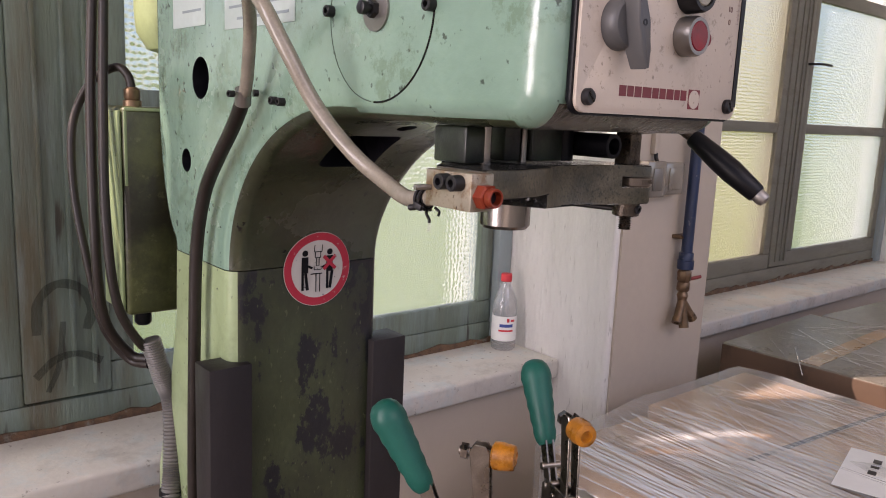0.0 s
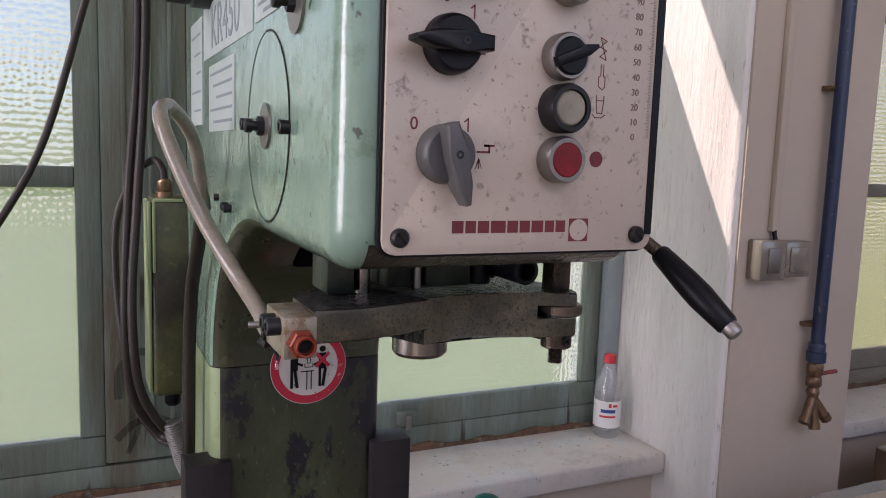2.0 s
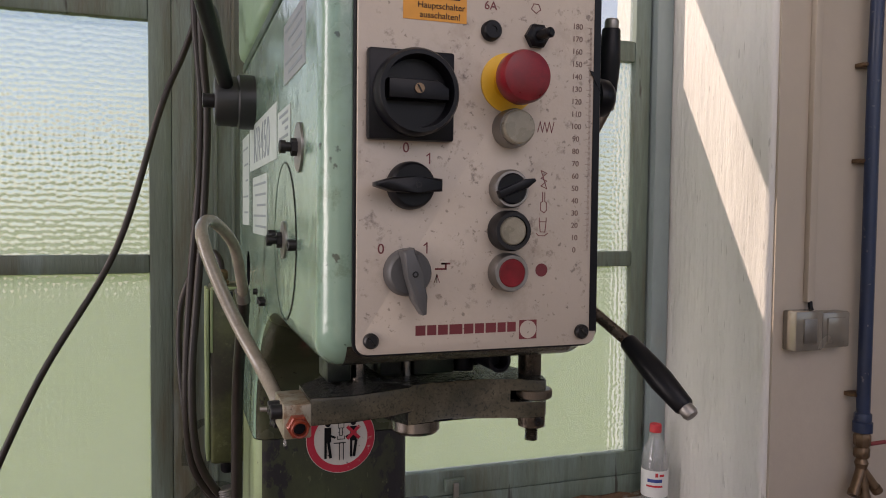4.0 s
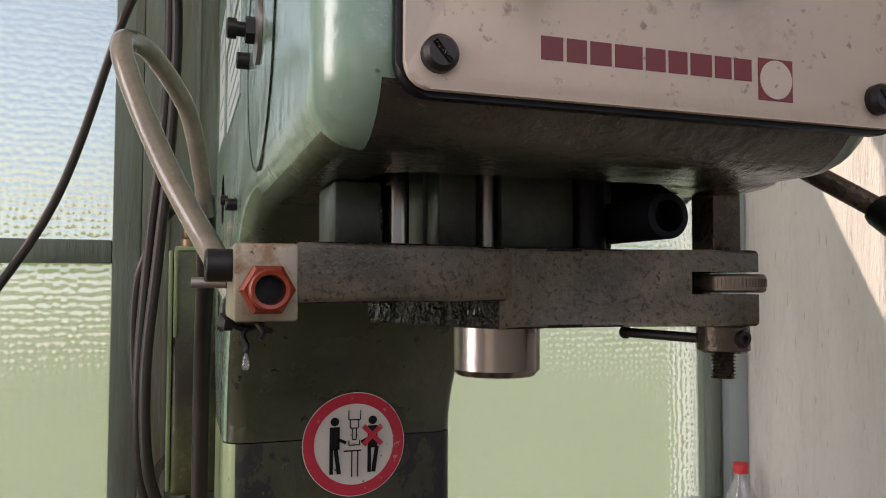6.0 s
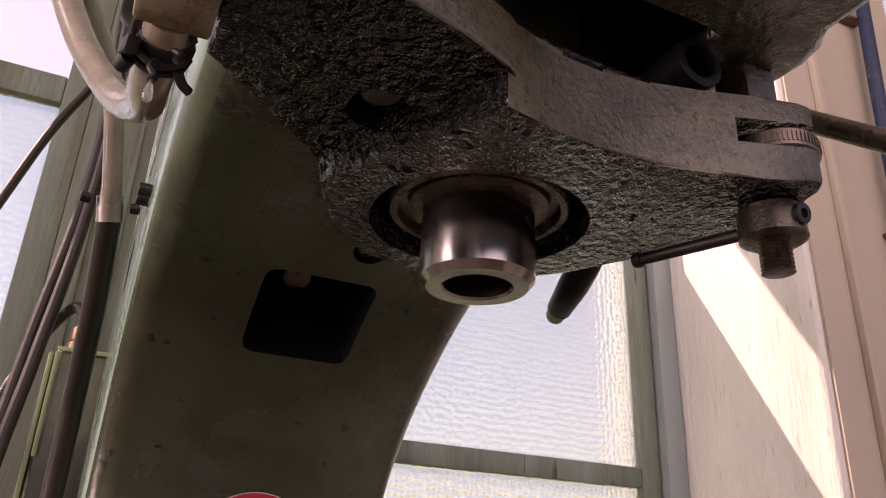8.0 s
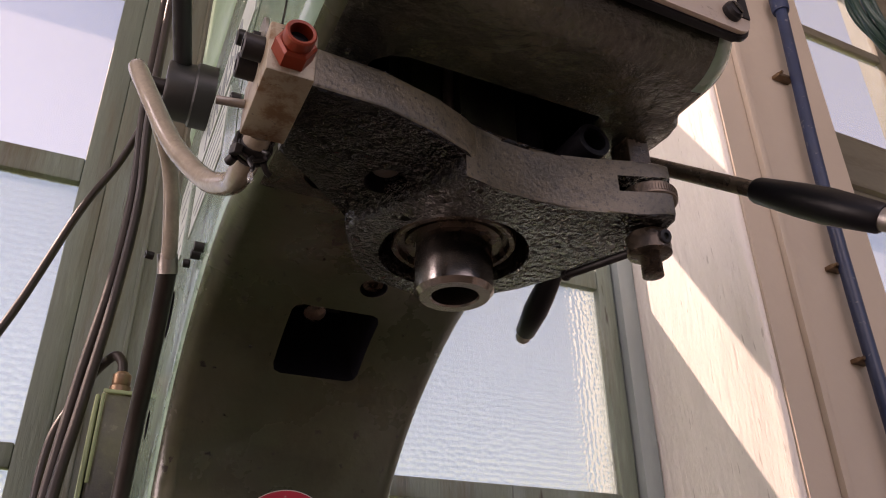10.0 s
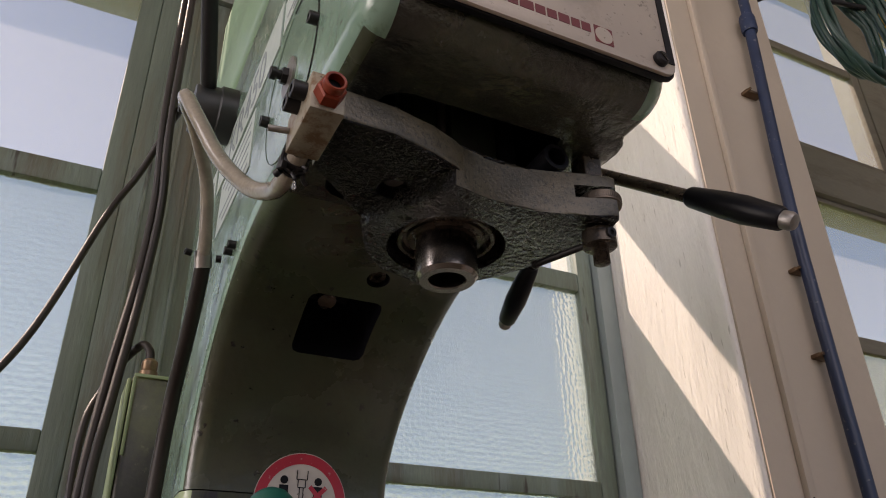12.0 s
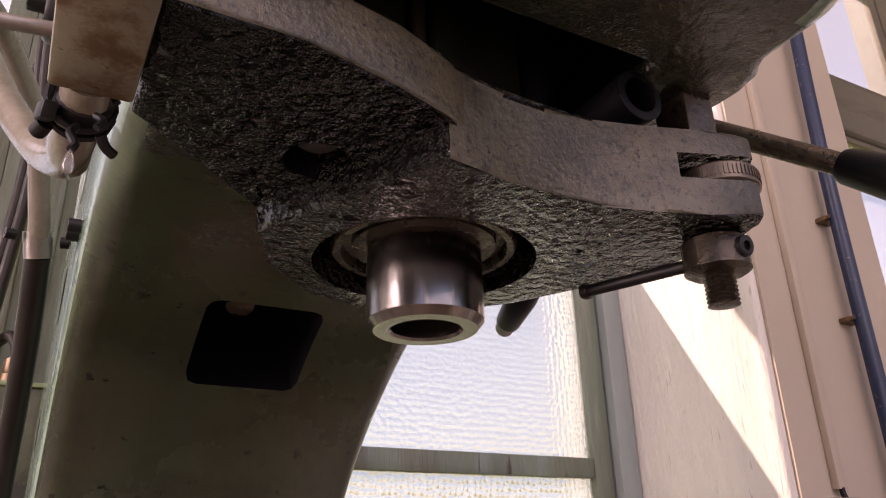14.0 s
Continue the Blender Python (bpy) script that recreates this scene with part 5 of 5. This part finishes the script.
def toggle_clamp(x, y, ang, name="toggle_clamp"):
    """Vertical toggle clamp, open; its clamping direction is local +x."""
    T = thing(name, (x, y, 1.09), "open steel toggle clamp with teal grip and amber rubber tip", "toggle clamp", "toggle clamps on the fixture")
    R = pose(x, y, 1.09, 0, 0, ang)

    def p(nm, bm, m, label=""):
        return part(nm, placed(bm, R), m, T, label)

    for s in (-1, 1):
        p("foot", box(-0.026, 0.026, s * 0.008 - 0.0 if s > 0 else -0.03, 0.03 if s > 0 else -0.008, 0.0005, 0.0035, 0.001), M_CLAMP)
        p("side_plate", prism([(-0.022, 0.003), (0.022, 0.003), (0.03, 0.03), (0.026, 0.036), (0.018, 0.036), (-0.018, 0.034), (-0.024, 0.022)], s * 0.0075 - 0.0012, s * 0.0075 + 0.0012, "y", 0.0006, 1), M_CLAMP)
        for fx_ in (-0.017, 0.017):
            sc = p("foot_screw", lathe([(0.0052, 0.0035), (0.0052, 0.0095), (0.0046, 0.0102), (0.0026, 0.0102), (0.0026, 0.006)], (fx_, s * 0.02, 0), (0, 0, 1), 20), M_BLACKOX)
        p("clamp_arm", prism([(0.014, 0.028), (0.026, 0.028), (0.022, 0.108), (0.018, 0.114), (0.008, 0.114), (0.004, 0.108)], s * 0.0056 - 0.001, s * 0.0056 + 0.001, "y", 0.0005, 1), M_CLAMP)
        p("handle_link", prism([(-0.022, 0.018), (-0.008, 0.014), (-0.03, 0.07), (-0.042, 0.066)], s * 0.0038 - 0.0009, s * 0.0038 + 0.0009, "y"), M_CLAMP)
    for rx_, rz_ in ((0.02, 0.03), (-0.016, 0.028), (0.002, 0.025), (-0.024, 0.045)):
        p("rivet", lathe([(0.0035, -0.0105), (0.0042, -0.0098), (0.0042, 0.0098), (0.0035, 0.0105)], (rx_, 0, rz_), (0, 1, 0), 16), M_CLAMP)
    p("tip_bolt", rod((-0.006, 0, 0.105), (0.03, 0, 0.105), 0.004, 16), M_CLAMP)
    p("tip_nut", lathe([(0.0075, 0), (0.0075, 0.006)], (-0.004, 0, 0.105), (1, 0, 0), 6), M_CLAMP)
    p("rubber_tip", lathe([(0.009, 0), (0.012, 0.002), (0.0125, 0.009), (0.0108, 0.02), (0.006, 0.0215), (0.005, 0.017)], (0.023, 0, 0.105), (1, 0, 0), 28), M_AMBER, "amber rubber tip")
    a, b = Vector((-0.036, 0, 0.062)), Vector((-0.077, 0, 0.132))
    L_ = (b - a).length
    grip = [(0.0075, 0), (0.0088, 0.002)] + [(0.0104 + 0.0052 * k / 9 + 0.0009 * (k % 2), L_ * (0.06 + 0.8 * k / 9)) for k in range(10)] + [(0.0158, L_ * 0.94), (0.0135, L_ * 1.02), (0.0095, L_ * 1.075), (0.004, L_ * 1.1)]
    p("grip", lathe(grip, a, b - a, 28), M_GRIP, "teal dipped plastic grip")
    return T


toggle_clamp(-0.07, 0.112, -55)
toggle_clamp(0.059, 0.112, -112)

# ---- bottle on the sill ----
BT = thing("water_bottle", (0.921, 1.072, 0.866), "clear glass water bottle with red screw cap and white label", "bottle")
B0 = (0.921, 1.072, 0.8665)
part("bottle_glass", lathe([(0.02, 0.003), (0.028, 0.0), (0.0325, 0.004), (0.033, 0.03), (0.033, 0.115), (0.031, 0.132), (0.024, 0.152), (0.0155, 0.172), (0.0135, 0.18), (0.0138, 0.19), (0.0125, 0.1905), (0.0115, 0.18), (0.0135, 0.17), (0.022, 0.15), (0.029, 0.131), (0.031, 0.114), (0.031, 0.02), (0.015, 0.012)], B0, (0, 0, 1), 36), M_BOTTLE, BT)
part("screw_cap", lathe([(0.0148, 0.186), (0.0148, 0.203), (0.0135, 0.206), (0.006, 0.2065)], B0, (0, 0, 1), 28), M_CAPRED, BT, "red screw cap")


def band(r, z0, z1, a0, a1, n=24):
    bm = bmesh.new()
    rows = [[bm.verts.new((B0[0] + r * math.cos(radians(a0 + (a1 - a0) * k / n)), B0[1] + r * math.sin(radians(a0 + (a1 - a0) * k / n)), B0[2] + z)) for k in range(n + 1)] for z in (z0, z1)]
    for k in range(n):
        bm.faces.new((rows[0][k], rows[0][k + 1], rows[1][k + 1], rows[1][k]))
    return bm


lb = part("paper_label", band(0.0334, 0.028, 0.095, 120, 330), M_WHITE, BT, "white paper label with blue and red print")
part("print_bar", band(0.0337, 0.066, 0.0745, 205, 268), M_PRINTBLUE, lb)
part("print_bar", band(0.0337, 0.054, 0.059, 200, 270), M_CAPRED, lb)
part("print_bar", band(0.0337, 0.08, 0.09, 238, 250), M_CAPRED, lb)
part("print_bar", band(0.0337, 0.081, 0.087, 256, 278), M_CAPRED, lb)

# ---- pillar fittings ----
PW = 0.7675
AP = thing("compressed_air_drop", (1.27, 0.75, 1.2), "blue compressed air pipe with brass valve and three-way outlet", "air pipe")
X = 1.227
part("pipe", tube([(X, 0.735, 1.145), (X, 0.735, 1.5), (X + 0.002, 0.735, 2.1), (X + 0.04, 0.735, 2.68), (X + 0.05, 0.735, 2.9), (X + 0.06, 0.735, 4.2)], 0.0145, 18, 4), M_BLUE, AP, "flaking blue painted pipe")
part("collar", lathe([(0.021, 0), (0.021, 0.022), (0.0185, 0.024), (0.0185, 0.04), (0.0165, 0.043)], (X, 0.735, 1.118), (0, 0, 1), 24), M_BLUE, AP)
part("elbow", lathe([(0.02, 0), (0.022, 0.01), (0.022, 0.05), (0.019, 0.06)], (X + 0.04, 0.735, 2.68), (0.02, 0, 1), 24), M_BLUE, AP)
v = part("ball_valve", lathe([(0.015, 0), (0.017, 0.004), (0.017, 0.02), (0.014, 0.024), (0.018, 0.03), (0.018, 0.05), (0.015, 0.056)], (X, 0.735, 1.06), (0, 0, 1), 8), M_BRASS, AP, "tarnished brass ball valve")
part("valve_lever", rod((X + 0.015, 0.73, 1.09), (X + 0.055, 0.722, 1.094), 0.0045, 12, 0.001), M_VALVERED, v)
w = part("three_way_outlet", lathe([(0.011, 0), (0.012, 0.02), (0.015, 0.03), (0.009, 0.045)], (X, 0.735, 1.018), (0, 0, 1), 20), M_BRASS, AP)
for dx in (-0.035, 0.0, 0.035):
    e0, e1 = Vector((X, 0.735, 1.035)), Vector((X + dx, 0.722, 0.985 if dx else 0.968))
    o = part("outlet", rod(e0, e1, 0.011, 18, 0.002), M_BRASS, w)
    part("outlet_mouth", lathe([(0.0125, -0.01), (0.0125, 0.003), (0.006, 0.003), (0.006, -0.002)], e1, e1 - e0, 18), M_BRASS, w)
for z in (1.2, 1.72, 1.93, 2.46):
    c = part("pipe_clip", box(X - 0.024, X + 0.016 + 0.03 * max(0, z - 2.0), 0.745, 0.7675, z - 0.005, z + 0.005, 0.002), M_BRASS, AP)
    part("clip_screw", rod((X - 0.02, 0.7455, z), (X - 0.02, 0.737, z), 0.004, 12), M_BRASS, c)
SK = thing("light_switch", (1.14, 0.75, 1.345), "double grey surface-mounted switch box on the pillar", "switch")
part("switch_box", box(1.024, 1.098, 0.728, 0.7675, 1.308, 1.394, 0.004), M_SWITCH, SK)
part("switch_box", box(1.1, 1.176, 0.731, 0.7675, 1.312, 1.39, 0.004), M_SWITCH, SK)
part("rocker", box(1.044, 1.08, 0.7245, 0.729, 1.324, 1.378, 0.002), M_STEEL_DULL, SK)
part("rocker", box(1.112, 1.162, 0.7275, 0.732, 1.324, 1.378, 0.002), M_SWITCH, SK)
CT = thing("cable_trunking", (1.1, 0.76, 1.4), "narrow beige surface cable trunking on the pillar", "trunking")
part("trunking", box(1.078, 1.098, 0.753, 0.7675, 1.41, 4.25, 0.002), M_PLASTER, CT)
part("cable_tail", tube([(1.088, 0.757, 1.412), (1.088, 0.755, 1.4), (1.088, 0.75, 1.39)], 0.005, 10, 4), M_BLACK, CT)
HC = thing("hose_coil", (1.7, 0.66, 2.8), "dark green garden hose coiled on a wall bracket", "hose")
random.seed(4)
for k in range(9):
    r0, dx, dy = 0.125 + 0.008 * k * (0.6 if k % 2 else 1), random.uniform(-0.02, 0.02), -0.008 * k
    pts = [(1.7 + dx + (r0 + random.uniform(-0.008, 0.008)) * math.cos(a), 0.72 + dy + random.uniform(-0.006, 0.006), 2.83 + 1.25 * r0 * math.sin(a)) for a in (2 * math.pi * j / 14 for j in range(15))]
    pts[-1] = pts[0]
    part("hose_turn", tube(pts, 0.0085, 10, 5), M_HOSEGREEN, HC)
part("bracket", tube([(1.40, 0.80, 2.92), (1.5, 0.74, 2.94), (1.86, 0.68, 2.97)], 0.009, 10, 5), M_BLACKOX, HC)
YB = thing("yellow_reel", (1.98, 0.7, 2.95), "yellow hose reel casing above the window", "reel")
part("reel_casing", lathe([(0.08, 0), (0.1, 0.01), (0.1, 0.07), (0.08, 0.08)], (1.98, 0.74, 2.98), (0, -1, 0), 32), M_YELLOW, YB)
part("reel_arm", box(1.88, 1.98, 0.735, 0.76, 2.97, 2.99, 0.003), M_BLACKOX, YB)

# ---- wrapped pallet ----
random.seed(7)
PT = thing("wooden_pallet", (0.97, 0.05, 0), "wooden pallet under the wrapped boxes", "pallet")
for k in range(6):
    part("deck_board", box(0.60, 1.34, -0.58 + 0.2 * k, -0.46 + 0.2 * k, 0.1, 0.122, 0.002), M_CARD, PT)
for xk in (0.61, 0.92, 1.24):
    part("bearer", box(xk, xk + 0.1, -0.58, 0.54, 0.0, 0.0995, 0.002), M_CARD, PT)
WP = thing("wrapped_cartons", (0.97, 0.02, 0.122), "brown cardboard cartons bound in clear stretch film on a pallet", "cartons")
for (xa, xb, ya, yb, z1) in ((0.60, 0.915, 0.2, 0.61, 0.835), (0.60, 0.915, -0.58, 0.195, 0.83), (0.92, 1.33, 0.12, 0.60, 0.862), (0.92, 1.33, -0.58, 0.115, 0.855)):
    c = part("carton", box(xa, xb, ya, yb, 0.1225, z1, 0.006), M_CARD, WP)
    part("tape", box((xa + xb) / 2 - 0.025, (xa + xb) / 2 + 0.025, ya + 0.003, yb - 0.003, z1 - 0.0005, z1 + 0.0008), M_TAPE, c)
part("strap", placed(box(-0.3, 0.3, -0.006, 0.006, 0, 0.0012), pose(1.13, 0.28, 0.8635, 0, 0, -6)), M_BLACK, WP)


def film_z(x, y):
    z = 0.842 + 0.028 * max(0.0, min(1.0, (x - 0.62) / 0.3)) + 0.006 * noise.noise((x * 9, y * 7, 0.3)) + 0.004 * noise.noise((x * 40, y * 5, 2.0))
    return max(z, 0.867 if x > 0.91 else 0.842)


fm = bmesh.new()
NX, NY = 60, 80
gr = [[fm.verts.new((0.585 + 0.76 * i / NX, -0.6 + 1.225 * j / NY, film_z(0.585 + 0.76 * i / NX, -0.6 + 1.225 * j / NY))) for j in range(NY + 1)] for i in range(NX + 1)]
for i in range(NX):
    for j in range(NY):
        fm.faces.new((gr[i][j], gr[i + 1][j], gr[i + 1][j + 1], gr[i][j + 1]))
rim = [gr[i][0] for i in range(NX + 1)] + [gr[NX][j] for j in range(1, NY + 1)] + [gr[i][NY] for i in range(NX - 1, -1, -1)] + [gr[0][j] for j in range(NY - 1, 0, -1)]
prev = rim
for q in range(1, 13):
    row = []
    for v0 in rim:
        nn = 0.004 * noise.noise((v0.co.x * 6 + q * 1.7, v0.co.y * 6, q * 0.9))
        row.append(fm.verts.new((v0.co.x + nn, v0.co.y + nn, 0.84 - 0.06 * q)))
    for k in range(len(rim)):
        fm.faces.new((prev[k], prev[(k + 1) % len(rim)], row[(k + 1) % len(rim)], row[k]))
    prev = row
part("stretch_film", fm, M_FILM, WP, "clear wrinkled stretch film")
st = bmesh.new()


def streak(p, q, w, n=8):
    """A thin drawn-out fold of film between two points."""
    p, q = Vector(p), Vector(q)
    d = (q - p).normalized()
    s = d.cross(Vector((0, 0, 1)) if abs(d.z) < 0.9 else Vector((1, 0, 0))).normalized() * w
    up = s.cross(d).normalized() * w * 0.6
    rows = []
    for k in range(n + 1):
        c = p.lerp(q, k / n)
        c.z += 0.0015 * noise.noise(c * 30)
        rows.append([st.verts.new(c - s), st.verts.new(c + up), st.verts.new(c + s)])
    for a, b in zip(rows, rows[1:]):
        st.faces.new((a[0], a[1], b[1], b[0]))
        st.faces.new((a[1], a[2], b[2], b[1]))


for k in range(300):
    x0 = random.uniform(0.59, 0.93)
    x1 = x0 + random.gauss(-0.02, 0.03)
    y0, y1 = random.uniform(0.25, 0.6), random.uniform(-0.55, 0.15)
    streak((x0, y0, film_z(x0, y0) + 0.002), (x1, y1, film_z(x1, y1) + 0.002), random.choice((0.0004, 0.0005, 0.0007, 0.0009, 0.002)))
for k in range(60):
    x0, y0 = random.uniform(0.93, 1.3), random.uniform(0.35, 0.6)
    streak((x0, y0, film_z(x0, y0) + 0.002), (x0 + random.uniform(-0.12, 0.05), y0 - random.uniform(0.1, 0.4), 0.8695), random.uniform(0.0005, 0.0016))
for k in range(110):
    z0 = random.uniform(0.45, 0.83)
    streak((0.5835, random.uniform(0.2, 0.62), z0), (0.5825, random.uniform(-0.55, 0.1), z0 + random.uniform(-0.12, 0.05)), random.uniform(0.0006, 0.002))
ob = part("film_folds", st, M_FILMFOLD, WP, "whitish drawn folds in the film", kind="stuff")
pp = part("delivery_note", placed(box(-0.105, 0.105, -0.15, 0.15, 0, 0.0008), pose(0.985, 0.045, 0.8722, 0, 1, 14)), M_WHITE, WP, "white paper sheet under film")
for k, w_ in enumerate((0.018, 0.02, 0.012, 0.02)):
    part("print_bar", placed(box(-w_ / 2, w_ / 2, -0.007, 0.007, 0, 0.0004), pose(0.93 + 0.028 * k, 0.135 + 0.006 * k, 0.8731 + 0.0005 * k, 0, 1, 14)), M_BLACK, pp)

# ---- cartons under the far window ----
CS = thing("dusty_cartons", (2.0, 0.45, 0), "dusty brown cartons with loose film under the far window", "cartons")
for (xa, xb, ya, yb, z1, rz) in ((1.55, 2.15, 0.30, 0.80, 0.858, 2), (2.17, 2.8, 0.2, 0.78, 0.85, -3)):
    cx, cy_ = (xa + xb) / 2, (ya + yb) / 2
    c = part("carton", placed(box(xa - cx, xb - cx, ya - cy_, yb - cy_, 0, z1, 0.008, 3), pose(cx, cy_, 0, 0, 0, rz)), M_CRATE, CS)
    # Sides keep the shade-dark brown; tops get the grey film.
    face_mats(c, (M_DUSTFILM,), lambda p, n: 1 if n.z > 0.6 else 0)
    part("tape", placed(box(xa - cx + 0.01, xb - cx - 0.01, -0.025, 0.025, z1 - 0.0004, z1 + 0.001), pose(cx, cy_, 0, 0, 0, rz)), M_TAPE, c)
st = bmesh.new()
for k in range(26):
    a = (random.uniform(1.58, 2.1), random.uniform(0.35, 0.75), 0.8605)
    streak(a, (a[0] + random.uniform(-0.3, 0.4), a[1] - random.uniform(0.05, 0.35), 0.8605), random.uniform(0.0005, 0.0015))
part("film_folds", st, M_FILMFOLD, CS, "loose whitish film folds", kind="stuff")
